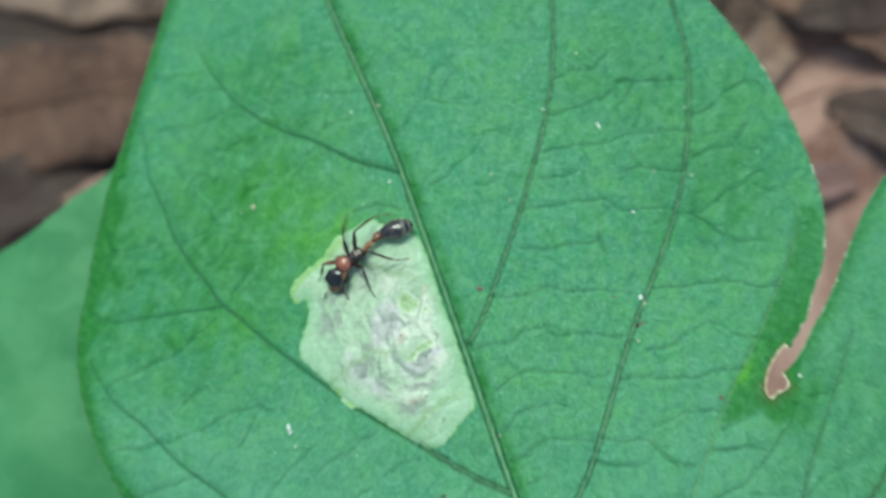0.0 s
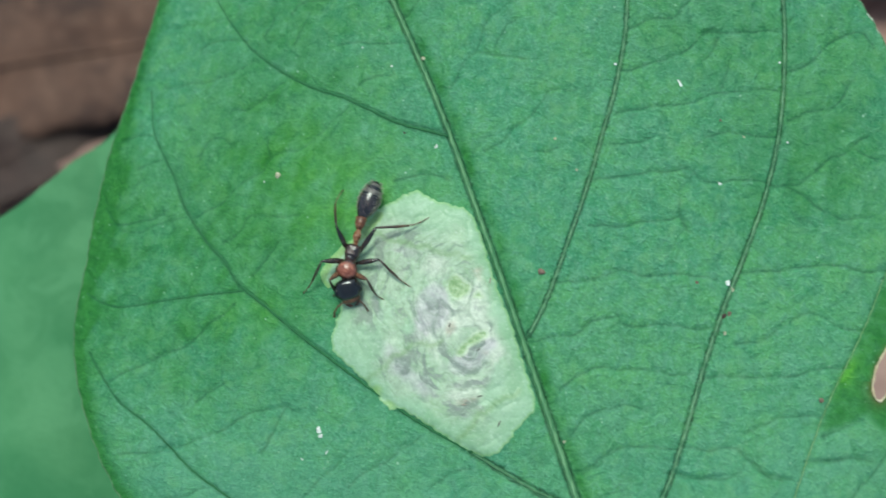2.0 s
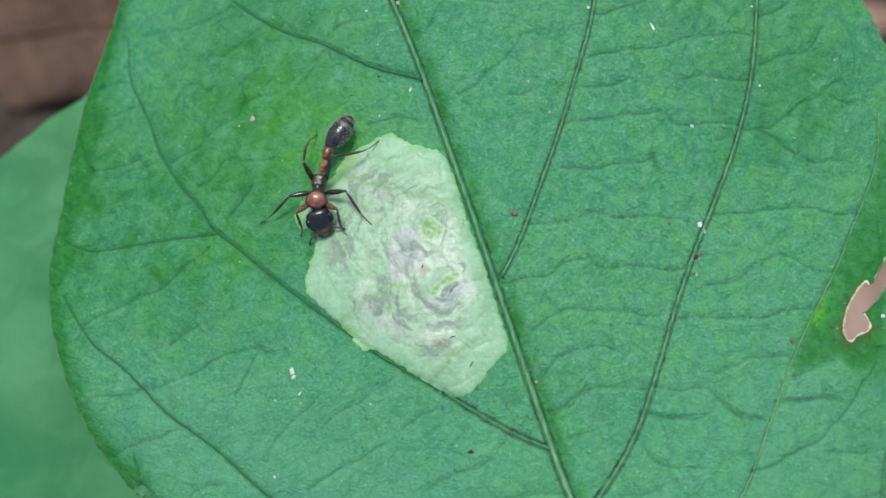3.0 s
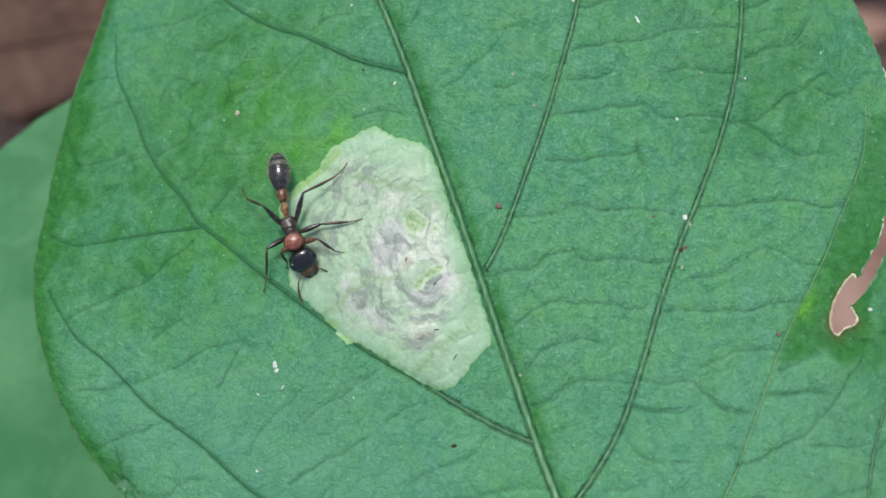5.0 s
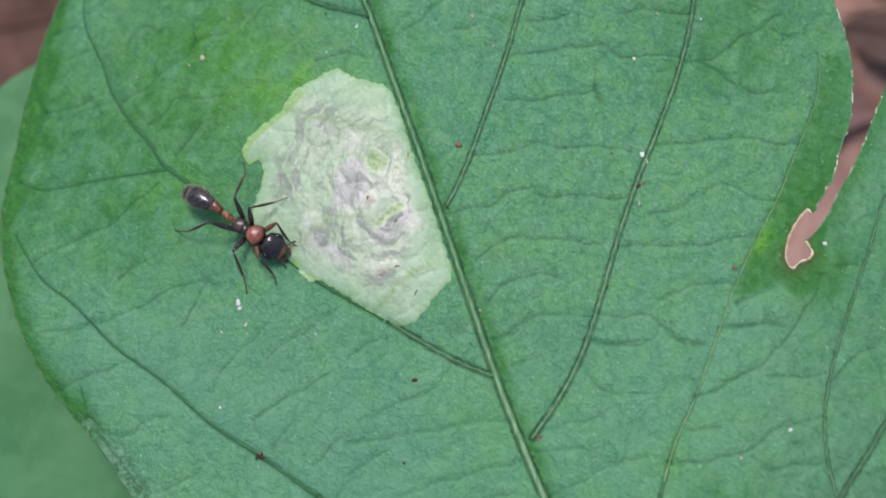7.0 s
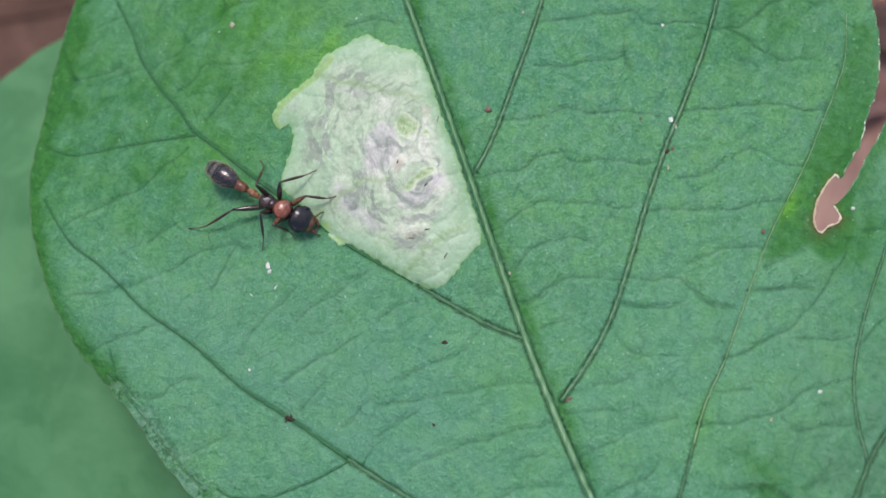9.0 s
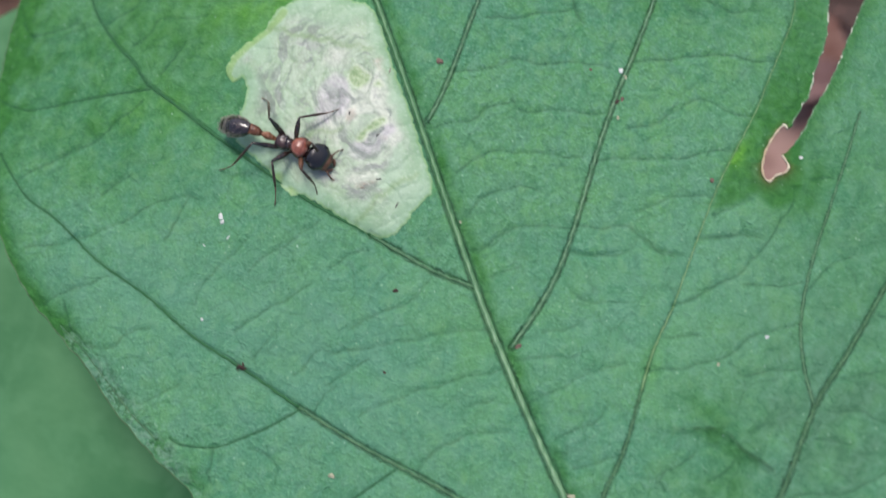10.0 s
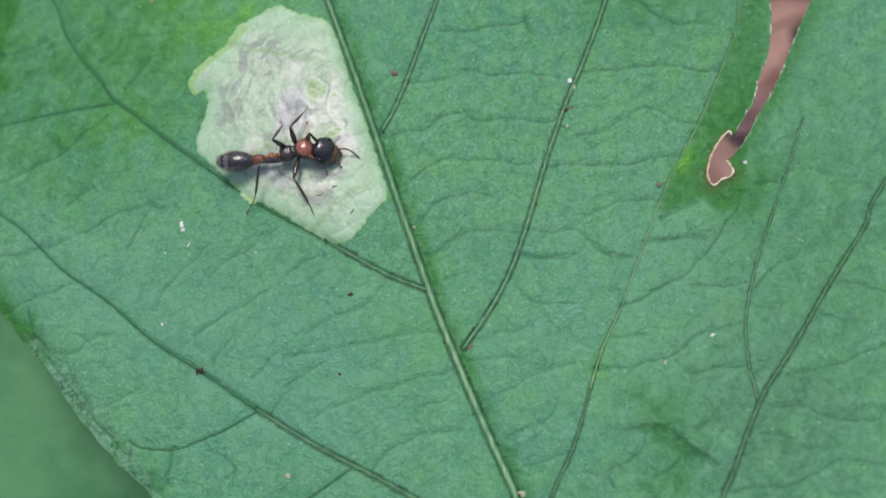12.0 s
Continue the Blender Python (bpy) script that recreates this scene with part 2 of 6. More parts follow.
def midrib_material():
    """Pale towards the leaf's base, green further up."""
    m = Nodes("midrib_green")
    split = m.tree.nodes.new("ShaderNodeSeparateXYZ")
    m.put(split.inputs[0], m.coord)
    n = m.noise(1.0, 4, 0.62, 0.2, m.stretched(3200, 420, 800))
    up = m.mix(m.ramp(n, 0.32, 0.68), (0.058, 0.190, 0.070), (0.130, 0.285, 0.120))
    low = m.mix(m.ramp(n, 0.32, 0.68), (0.100, 0.245, 0.104), (0.215, 0.380, 0.198))
    m.set(Base_Color=m.mix(m.ramp(split.outputs[1], -0.024, -0.006), low, up), Roughness=0.5)
    m.bump(m.noise(1800, 3, 0.6), 0.00005)
    return m.mat


LEAF = leaf_material()
RIB_PALE = midrib_material()
MINE = mine_material()
RIB = plain("vein_green", (0.052, 0.165, 0.070), (0.150, 0.295, 0.150), 1500, 0.5, 0.5, 0.00005)
RIB_LIGHT = plain("pale_vein_green", (0.110, 0.250, 0.075), (0.225, 0.370, 0.160), 1200, 0.5, 0.5, 0.00005)
RIB_DIM = plain("dim_vein_green", (0.034, 0.125, 0.046), (0.094, 0.215, 0.098), 1500, 0.5, 0.4, 0.00005)
RIB_DARK = plain("sunken_vein_green", (0.022, 0.110, 0.038), (0.038, 0.148, 0.052), 900, 0.6, 0.25, 0.00005)
FRASS = plain("dark_droppings", (0.09, 0.09, 0.08), (0.20, 0.19, 0.17), 3000, 0.8, 0.3, 0.00005)
FRASS_RED = plain("rusty_droppings", (0.27, 0.20, 0.15), (0.40, 0.34, 0.27), 3000, 0.8, 0.3, 0.00005)
MARGIN = plain("pale_leaf_margin", (0.032, 0.105, 0.030), (0.092, 0.195, 0.078), 1500, 0.5, 0.5, 0.00005)
DRY_RIM = plain("dry_leaf_rim", (0.78, 0.70, 0.52), (0.50, 0.38, 0.22), 900, 0.7, 0.3, 0.00006)
BLACK = plain("black_cuticle", (0.006, 0.005, 0.005), (0.016, 0.013, 0.012), 2600, 0.13, 0.9, 0.00002)
EYE = plain("eye_black", (0.004, 0.004, 0.005), (0.010, 0.010, 0.012), 6000, 0.18, 0.6)
MAROON = plain("dark_maroon_cuticle", (0.014, 0.009, 0.009), (0.066, 0.030, 0.025), 2000, 0.22, 0.8, 0.00006)
AMBER = plain("amber_cuticle", (0.17, 0.064, 0.030), (0.38, 0.18, 0.095), 2600, 0.28, 0.5, 0.00003)
BROWN = plain("brown_cuticle", (0.060, 0.026, 0.015), (0.185, 0.088, 0.048), 2500, 0.4, 0.5)
KNOB = plain("brown_red_cuticle", (0.085, 0.030, 0.018), (0.27, 0.115, 0.062), 2600, 0.26, 0.5, 0.00003)


def pronotum_material():
    """Rust red on top, dark brown along the sides and the rear."""
    m = Nodes("rust_red_cuticle")
    n = m.noise(1800, 4, 0.6)
    split = m.tree.nodes.new("ShaderNodeSeparateXYZ")
    m.put(split.inputs[0], m.coord)
    wide = m.math("MULTIPLY", split.outputs[1], 0.86)
    along = m.math("SUBTRACT", split.outputs[0], 0.00062)
    away = m.math("POWER", m.math("ADD", m.math("MULTIPLY", wide, wide), m.math("MULTIPLY", along, along)), 0.5)
    away = m.math("ADD", away, m.math("MULTIPLY", m.math("SUBTRACT", n, 0.5), 0.0007))
    red = m.mix(m.ramp(n, 0.35, 0.65), (0.190, 0.050, 0.028), (0.430, 0.150, 0.090))
    m.set(Base_Color=m.mix(m.ramp(away, 0.00046, 0.00072), red, (0.050, 0.018, 0.013)), Roughness=0.20, Specular_IOR_Level=0.9)
    m.bump(m.noise(2600, 3, 0.6), 0.00007)
    return m.mat


def slit_margin_material():
    """Grey-green, with dry whitish bits here and there."""
    m = Nodes("slit_margin_green")
    base = m.mix(m.ramp(m.noise(1500, 4, 0.6), 0.34, 0.66), (0.055, 0.175, 0.060), (0.155, 0.290, 0.150))
    dry = m.math("MULTIPLY", m.ramp(m.noise(1900, 3, 0.6), 0.54, 0.60), m.ramp(m.noise(190, 2), 0.42, 0.58))
    m.set(Base_Color=m.mix(dry, base, (0.58, 0.60, 0.46)), Roughness=0.6, Specular_IOR_Level=0.4)
    m.bump(m.noise(3000, 3, 0.6), 0.00005)
    return m.mat


def shin_material():
    """Dark above, amber towards the foot, which lies along x."""
    m = Nodes("shin_cuticle")
    n = m.noise(2500, 3)
    split = m.tree.nodes.new("ShaderNodeSeparateXYZ")
    m.put(split.inputs[0], m.coord)
    col = m.mix(m.ramp(split.outputs[0], 0.0010, 0.0026), m.mix(n, (0.014, 0.009, 0.007), (0.066, 0.036, 0.023)), m.mix(n, (0.066, 0.034, 0.020), (0.22, 0.125, 0.075)))
    m.set(Base_Color=col, Roughness=0.34, Specular_IOR_Level=0.7)
    return m.mat


SHIN = shin_material()
RED = pronotum_material()
LEG_DARK = plain("dark_leg_cuticle", (0.009, 0.007, 0.006), (0.042, 0.024, 0.018), 2500, 0.24, 0.8)
HAIR = plain("fine_hair", (0.22, 0.19, 0.16), (0.42, 0.37, 0.31), 5000, 0.6, 0.3)
BAND = plain("grey_hairy_cuticle", (0.034, 0.028, 0.024), (0.200, 0.175, 0.150), 4200, 0.34, 0.8, 0.00003)
GASTER = plain("brown_black_cuticle", (0.015, 0.010, 0.010), (0.050, 0.034, 0.033), 2600, 0.15, 1.0, 0.00002)
SPECK_WHITE = plain("white_speck", (0.60, 0.60, 0.56), (0.85, 0.84, 0.80), 3000, 0.6)
SPECK_BROWN = plain("brown_speck", (0.115, 0.068, 0.050), (0.27, 0.17, 0.125), 3000, 0.6)
MARGIN_PALE = slit_margin_material()
SPECK_TAN = plain("tan_speck", (0.33, 0.31, 0.19), (0.55, 0.53, 0.38), 3000, 0.6)
SPECK_DARK = plain("dark_speck", (0.030, 0.018, 0.014), (0.075, 0.035, 0.028), 3000, 0.8)
STEM = plain("green_stem", (0.10, 0.20, 0.06), (0.18, 0.26, 0.09), 300, 0.55, 0.4, 0.0002)


def lower_leaf_material():
    m = Nodes("lower_leaf_green")
    n = m.noise(70, 4, 0.6)
    col = m.mix(m.ramp(n, 0.35, 0.65), (0.052, 0.188, 0.072), (0.088, 0.245, 0.102))
    col = m.mix(m.math("MULTIPLY", m.ramp(m.noise(210, 3, 0.6, 0.8), 0.44, 0.64), 0.5), col, (0.104, 0.275, 0.122))
    m.set(Base_Color=col, Roughness=0.6, Specular_IOR_Level=0.2)
    m.bump(m.noise(700, 3), 0.0001)
    return m.mat


def litter_material(name, dark, light, stain):
    m = Nodes(name)
    n = m.noise(75, 4, 0.65)
    a = m.mix(m.ramp(m.chance(), 0.2, 0.8), dark, light)
    col = m.mix(m.ramp(n, 0.40, 0.66), a, stain)
    col = m.mix(m.math("MULTIPLY", m.ramp(m.noise(420, 3), 0.5, 0.7), 0.35), col, tuple(min(0.6, 1.2 * v) for v in light))
    m.set(Base_Color=col, Roughness=0.65, Specular_IOR_Level=0.3)
    m.bump(m.noise(500, 3), 0.0005)
    return m.mat


def soil_material():
    m = Nodes("forest_soil")
    col = m.mix(m.ramp(m.noise(35, 5, 0.65), 0.35, 0.65), (0.022, 0.014, 0.011), (0.065, 0.042, 0.032))
    col = m.mix(m.math("MULTIPLY", m.ramp(m.cells(120, "F1"), 0.1, 0.4, 1.0, 0.0), 0.4), col, (0.16, 0.11, 0.085))
    m.set(Base_Color=col, Roughness=0.9)
    m.bump(m.noise(200, 4), 0.003)
    return m.mat


LOWER_LEAF, SOIL = lower_leaf_material(), soil_material()
LITTER = litter_material("dead_leaf_brown", (0.11, 0.062, 0.046), (0.27, 0.175, 0.135), (0.045, 0.024, 0.018))
LITTER_TAN = litter_material("dead_leaf_tan", (0.125, 0.064, 0.044), (0.235, 0.132, 0.090), (0.058, 0.030, 0.023))
LITTER_PINK = litter_material("dead_leaf_pinkish", (0.36, 0.205, 0.165), (0.46, 0.285, 0.235), (0.245, 0.125, 0.098))
LITTER_MAUVE = litter_material("dead_leaf_mauve", (0.205, 0.115, 0.105), (0.280, 0.165, 0.150), (0.150, 0.080, 0.074))
# darkest litter colour, also used for the painted shade in the crevices
LITTER_DARK = litter_material("dead_leaf_dark", (0.055, 0.032, 0.027), (0.090, 0.054, 0.045), (0.030, 0.018, 0.015))

# ---------------------------------------------------------------- mesh helpers (millimetres in, metres out)


def part(name, bm, material, parent=None, label="", smooth=True):
    """Links a bmesh, given in millimetres, as one mesh object under parent."""
    bmesh.ops.transform(bm, matrix=Matrix.Scale(MM, 4), verts=bm.verts)
    mesh = bpy.data.meshes.new(name)
    bm.to_mesh(mesh)
    bm.free()
    return dress(new(name, mesh), material, parent, label, smooth)


def dress(ob, material, parent=None, label="", smooth=True):
    ob.data.materials.append(material)
    if smooth:
        ob.data.polygons.foreach_set("use_smooth", [True] * len(ob.data.polygons))
    if parent:
        ob.parent = parent
    return tagged(ob, label=label)


def sheet(name, verts, faces, material, parent=None, fields=None, label=""):
    """A large mesh from arrays in millimetres; faces are rows of four."""
    mesh = bpy.data.meshes.new(name)
    mesh.vertices.add(len(verts))
    mesh.vertices.foreach_set("co", (np.asarray(verts, np.float32) * MM).ravel())
    mesh.loops.add(4 * len(faces))
    mesh.loops.foreach_set("vertex_index", np.asarray(faces, np.int32).ravel())
    mesh.polygons.add(len(faces))
    mesh.polygons.foreach_set("loop_start", np.arange(0, 4 * len(faces), 4, dtype=np.int32))
    for key, values in (fields or {}).items():
        mesh.attributes.new(key, "FLOAT", "POINT").data.foreach_set("value", np.asarray(values, np.float32))
    mesh.update(calc_edges=True)
    return dress(new(name, mesh), material, parent, label)


def spline(points, step=0.3, closed=False):
    """A smooth curve through a few points, as an array of points about step apart."""
    p = np.asarray(points, float)
    p = np.vstack([p[-1], p, p[:2]]) if closed else np.vstack([2 * p[0] - p[1], p, 2 * p[-1] - p[-2]])
    out = []
    for a, b, c, d in zip(p, p[1:], p[2:], p[3:]):
        n = max(2, int(np.linalg.norm(c - b) / step))
        u = (np.arange(n) / n)[:, None]
        out.append(0.5 * (2 * b + (c - a) * u + (2 * a - 5 * b + 4 * c - d) * u**2 + (3 * b - a - 3 * c + d) * u**3))
    if not closed:
        out.append(p[-2:-1])
    return np.vstack(out)


def ripple(curve, amount, period, seed):
    """Small irregular waves along a curve."""
    rng = np.random.default_rng(seed)
    along = np.r_[0, np.cumsum(np.linalg.norm(np.diff(curve, axis=0), axis=1))]
    ahead = np.gradient(curve, axis=0)
    side = np.stack([-ahead[:, 1], ahead[:, 0]], 1) / (np.linalg.norm(ahead, axis=1)[:, None] + 1e-9)
    wave = sum(np.sin(along * 2 * np.pi / (period * f) + rng.uniform(0, 6.3)) / k for k, f in enumerate((1, 0.61, 0.37, 0.23), 1))
    return curve + side * (amount * wave)[:, None]


class Grid:
    """A field of points over a rectangle, with distances to curves."""

    def __init__(self, xs, ys):
        self.xs, self.ys = xs, ys
        self.x, self.y = np.meshgrid(xs, ys)

    def near(self, curve, reach, closed=False):
        """Distance to a curve up to reach, the nearest point, and how far along the curve (0 to 1) it lies."""
        far = np.full(self.x.shape, reach)
        px, py, along = self.x.copy(), self.y.copy(), np.zeros(self.x.shape)
        ends = np.roll(curve, -1, 0) if closed else curve[1:]
        for n, (a, b) in enumerate(zip(curve, ends)):
            i0, i1 = np.searchsorted(self.xs, (min(a[0], b[0]) - reach, max(a[0], b[0]) + reach))
            j0, j1 = np.searchsorted(self.ys, (min(a[1], b[1]) - reach, max(a[1], b[1]) + reach))
            if i0 >= i1 or j0 >= j1:
                continue
            w = np.s_[j0:j1, i0:i1]
            d = b - a
            u = np.clip(((self.x[w] - a[0]) * d[0] + (self.y[w] - a[1]) * d[1]) / (d @ d + 1e-12), 0, 1)
            qx, qy = a[0] + u * d[0], a[1] + u * d[1]
            dist = np.hypot(self.x[w] - qx, self.y[w] - qy)
            less = dist < far[w]
            far[w][less], px[w][less], py[w][less] = dist[less], qx[less], qy[less]
            along[w][less] = (n + u[less]) / len(ends)
        return far, px, py, along

    def inside(self, curve):
        out = np.zeros(self.x.shape, bool)
        a, b = curve, np.roll(curve, -1, 0)
        for j, y in enumerate(self.ys):
            cut = (a[:, 1] > y) != (b[:, 1] > y)
            at = a[cut, 0] + (y - a[cut, 1]) / (b[cut, 1] - a[cut, 1]) * (b[cut, 0] - a[cut, 0])
            out[j] = np.searchsorted(np.sort(at), self.xs) % 2 == 1
        return out

    def cut(self, outline):
        """The faces inside an outline; the points just outside are drawn onto it. Returns x, y, faces, used, edge distance."""
        within = self.inside(outline)
        edge, px, py, _ = self.near(outline, 4.0, closed=True)
        x, y = np.where(within, self.x, px), np.where(within, self.y, py)
        idx = np.arange(self.x.size).reshape(self.x.shape)
        keep = within[:-1, :-1] | within[1:, :-1] | within[:-1, 1:] | within[1:, 1:]
        faces = np.stack([idx[:-1, :-1], idx[:-1, 1:], idx[1:, 1:], idx[1:, :-1]], -1)[keep]
        return x, y, faces, np.where(within, edge, 0.0)


def compact(faces, *arrays):
    used = np.unique(faces)
    remap = np.zeros(used[-1] + 1, np.int64)
    remap[used] = np.arange(len(used))
    return remap[faces], [np.asarray(a).ravel()[used] for a in arrays]


def rim_of(faces):
    """The border edges of a face array, in the faces' turning sense."""
    e = np.vstack([faces[:, [k, (k + 1) % 4]] for k in range(4)])
    key = np.sort(e, 1)
    _, first, count = np.unique(key[:, 0] * 10_000_000 + key[:, 1], return_index=True, return_counts=True)
    return e[first[count == 1]]


def waves(x, y, size, seed):
    """Smooth irregular undulation of about unit height."""
    rng = np.random.default_rng(seed)
    out = np.zeros_like(x)
    for _ in range(9):
        a, f, p = rng.uniform(0, np.pi * 2), rng.uniform(0.6, 1.7) * 2 * np.pi / size, rng.uniform(0, 6.3)
        out += np.sin((x * np.cos(a) + y * np.sin(a)) * f + p)
    return out / 4.0


def relief(x, y):
    """The leaf's broad bend."""
    u, v = (np.clip(x, -40, 36) + 2) / 25, (np.clip(y, -42, 34) + 7) / 25
    return -1.273 * u * u - 0.211 * u * v - 0.08 * v * v + 0.075 * u**3 - 1.75 * u * u * v + 1.38 * u * v * v + 0.111 * v**3


def tube(bm, path, radii, sides=8, flat=1.0):
    """A closed round tube along points (rows of x, y, z)."""
    path = np.asarray(path, float)
    ahead = np.gradient(path, axis=0)
    rings = []
    for p, d, r in zip(path, ahead, radii):
        d = d / (np.linalg.norm(d) + 1e-12)
        up = np.array([0, 0, 1.0]) if abs(d[2]) < 0.92 else np.array([1.0, 0, 0])
        s = np.cross(up, d)
        s /= np.linalg.norm(s)
        up = np.cross(d, s)
        rings.append([bm.verts.new(p + r * (math.cos(a) * s + flat * math.sin(a) * up)) for a in np.arange(sides) * 2 * math.pi / sides])
    for a, b in zip(rings, rings[1:]):
        for k in range(sides):
            bm.faces.new((a[k], a[(k + 1) % sides], b[(k + 1) % sides], b[k]))
    bm.faces.new(rings[0][::-1])
    bm.faces.new(rings[-1])
    return bm


def lathe(bm, rows, sides=24, squash=1.0):
    """A body of rings along x: rows of x, centre height, half width, half height."""
    rings = []
    for x, z, w, h in rows:
        ring = []
        for k in range(sides):
            a = 2 * math.pi * k / sides
            c, s = math.cos(a), math.sin(a)
            ring.append(bm.verts.new((x, w * math.copysign(abs(c) ** squash, c), z + h * math.copysign(abs(s) ** squash, s))))
        rings.append(ring)
    for a, b in zip(rings, rings[1:]):
        for k in range(sides):
            bm.faces.new((a[k], b[k], b[(k + 1) % sides], a[(k + 1) % sides]))
    bm.faces.new(rings[0])
    bm.faces.new(rings[-1][::-1])
    return bm


def oval(x0, x1, z, w, h, n=14, front=1.0, back=1.0, lift=0.0):
    """Rings of a rounded body from x0 to x1; front and back below 1 make that end blunter."""
    rows = []
    for k in range(n + 1):
        u = -math.cos(math.pi * (k + 0.12) / (n + 0.24))
        r = math.sqrt(max(1e-4, 1 - abs(u) ** (2 / (front if u > 0 else back))))
        rows.append((x0 + (x1 - x0) * (u + 1) / 2, z + lift * u, w * r, h * r))
    return rows

# ---------------------------------------------------------------- ground and litter
mesh = bpy.data.meshes.new("ground")
rings = [0.0, 0.1, 0.25, 0.5, 1.0, 3.0, 10.0, 40.0, 200.0]
gv, gf = [(0, 0, 0)], []
for r in rings[1:]:
    for k in range(32):
        a = 2 * math.pi * k / 32
        gv.append((r * math.cos(a), r * math.sin(a), 0.004 * math.sin(7 * a + 9 * r) if 0.1 < r < 20 else 0.0))
for k in range(32):
    gf.append((0, 1 + k, 1 + (k + 1) % 32))
for n in range(len(rings) - 2):
    a, b = 1 + 32 * n, 33 + 32 * n
    for k in range(32):
        gf.append((a + k, b + k, b + (k + 1) % 32, a + (k + 1) % 32))
mesh.from_pydata(gv, [], gf)
tagged(dress(new("ground", mesh), SOIL), "dark brown forest soil under dead leaf litter", "ground", kind="structure")


def dead_leaf(length, width, curl, seed, mat=None, label="dry curled brown fallen leaf on the soil"):
    """A dry fallen leaf, curled, with its midrib."""
    rng, mat = np.random.default_rng(seed), mat or LITTER
    n, w = 22, 12
    u, v = np.meshgrid(np.linspace(0, 1, n), np.linspace(-1, 1, w))
    half = width / 2 * np.sin(np.pi * u**0.8) ** 0.7 * (1 + 0.06 * np.sin(u * 31 + seed))
    x, y = (u - 0.5) * length, v * half
    z = curl * (y / (width / 2)) ** 2 * 6 + 3 * np.sin(u * 4 + rng.uniform(0, 6)) + 0.8 * waves(x, y, 14, seed) + 5
    idx = np.arange(n * w).reshape(w, n)
    faces = np.stack([idx[:-1, :-1], idx[:-1, 1:], idx[1:, 1:], idx[1:, :-1]], -1).reshape(-1, 4)
    top = np.stack([x, y, z], -1).reshape(-1, 3)
    low = top - (0, 0, 0.4)
    rim = rim_of(faces)
    side = np.stack([rim[:, 0], rim[:, 0] + n * w, rim[:, 1] + n * w, rim[:, 1]], 1)
    leaf = sheet("dead_leaf", np.vstack([top, low]), np.vstack([faces, faces[:, ::-1] + n * w, side]), mat)
    mid = top.reshape(w, n, 3)[w // 2]
    part("midrib", tube(bmesh.new(), mid + (0, 0, 0.2), np.linspace(0.9, 0.3, n) * min(1.0, width / 30), 6), mat, leaf)
    return tagged(leaf, label, "dead leaf", "leaf litter")


kinds = [dead_leaf(80, 34, 1.0, 3), dead_leaf(58, 30, -0.7, 5), dead_leaf(105, 46, 0.6, 8), dead_leaf(46, 16, 0.4, 11)]
spots = random.Random(4)
for n in range(110):
    m = pose(spots.uniform(-0.25, 0.28), spots.uniform(-0.22, 0.22), spots.uniform(-0.002, 0.006),
             spots.uniform(-8, 8), spots.uniform(-8, 8), spots.uniform(0, 360))
    if n < 4:
        kinds[n].matrix_basis = m
    else:
        copy_thing(kinds[n % 4], m)

for n in range(110):
    a, r = spots.uniform(0, 6.28), spots.uniform(0.36, 0.85)
    copy_thing(kinds[n % 4], pose(r * math.cos(a), r * math.sin(a), spots.uniform(0.0, 0.012), spots.uniform(-12, 12), spots.uniform(-12, 12), spots.uniform(0, 360)))
# the pieces heaped up beside the living leaf
for length, width, curl, seed, mat, label, x, y, z, tip, roll, turn in (
        (72, 21, 0.12, 21, LITTER_TAN, "broad brown fallen leaf heaped on others", -73, 37, 18, 5, -2, 7),
        (66, 30, 0.12, 22, LITTER, "grey-brown fallen leaf heaped on others", -66, 67, 17, 4, 0, 5),
        (28, 8, 0.10, 23, LITTER_PINK, "pale pinkish scrap of a fallen leaf", -72, 17.5, 17, 0, 0, 34),
        # this sheet and the next are added to darken the shaded crevices
        (66, 11, 0.10, 24, LITTER_DARK, "dark leaf-shaped sheet added as the shade of a litter crevice", -70, 50.5, 15, 0, 0, 3),
        (50, 13, 0.10, 25, LITTER_DARK, "dark leaf-shaped sheet added as the shade of a litter crevice", -73, 26, 15, 0, 0, 27),
        (60, 32, 0.12, 26, LITTER_PINK, "pinkish brown fallen leaf under the gap", 46, 6, 15, 2, -4, 82),
        (50, 22, 0.12, 27, LITTER_PINK, "pinkish grey fallen leaf heaped on others", 48, 38, 16, -4, 4, 18),
        (34, 9, 0.20, 28, LITTER_TAN, "narrow curled brown fallen leaf", 50, 51, 18, 0, 8, -32),
        (20, 6, 0.10, 29, LITTER_MAUVE, "dull mauve scrap of a fallen leaf", 47.5, 24.5, 17, 0, 0, 14),
        (30, 8, 0.20, 30, LITTER, "narrow brown scrap of a fallen leaf", 41, 47, 17, 0, 0, 50),
        (22, 9, 0.10, 31, LITTER_DARK, "dark scrap of a fallen leaf", 58, 33, 20, 0, 0, -24),
        (26, 9, 0.10, 32, LITTER_DARK, "dark scrap of a fallen leaf", 55, 52, 20, 0, 0, 12)):
    dead_leaf(length, width, curl, seed, mat, label).matrix_basis = pose(x * MM, y * MM, z * MM, tip, roll, turn)

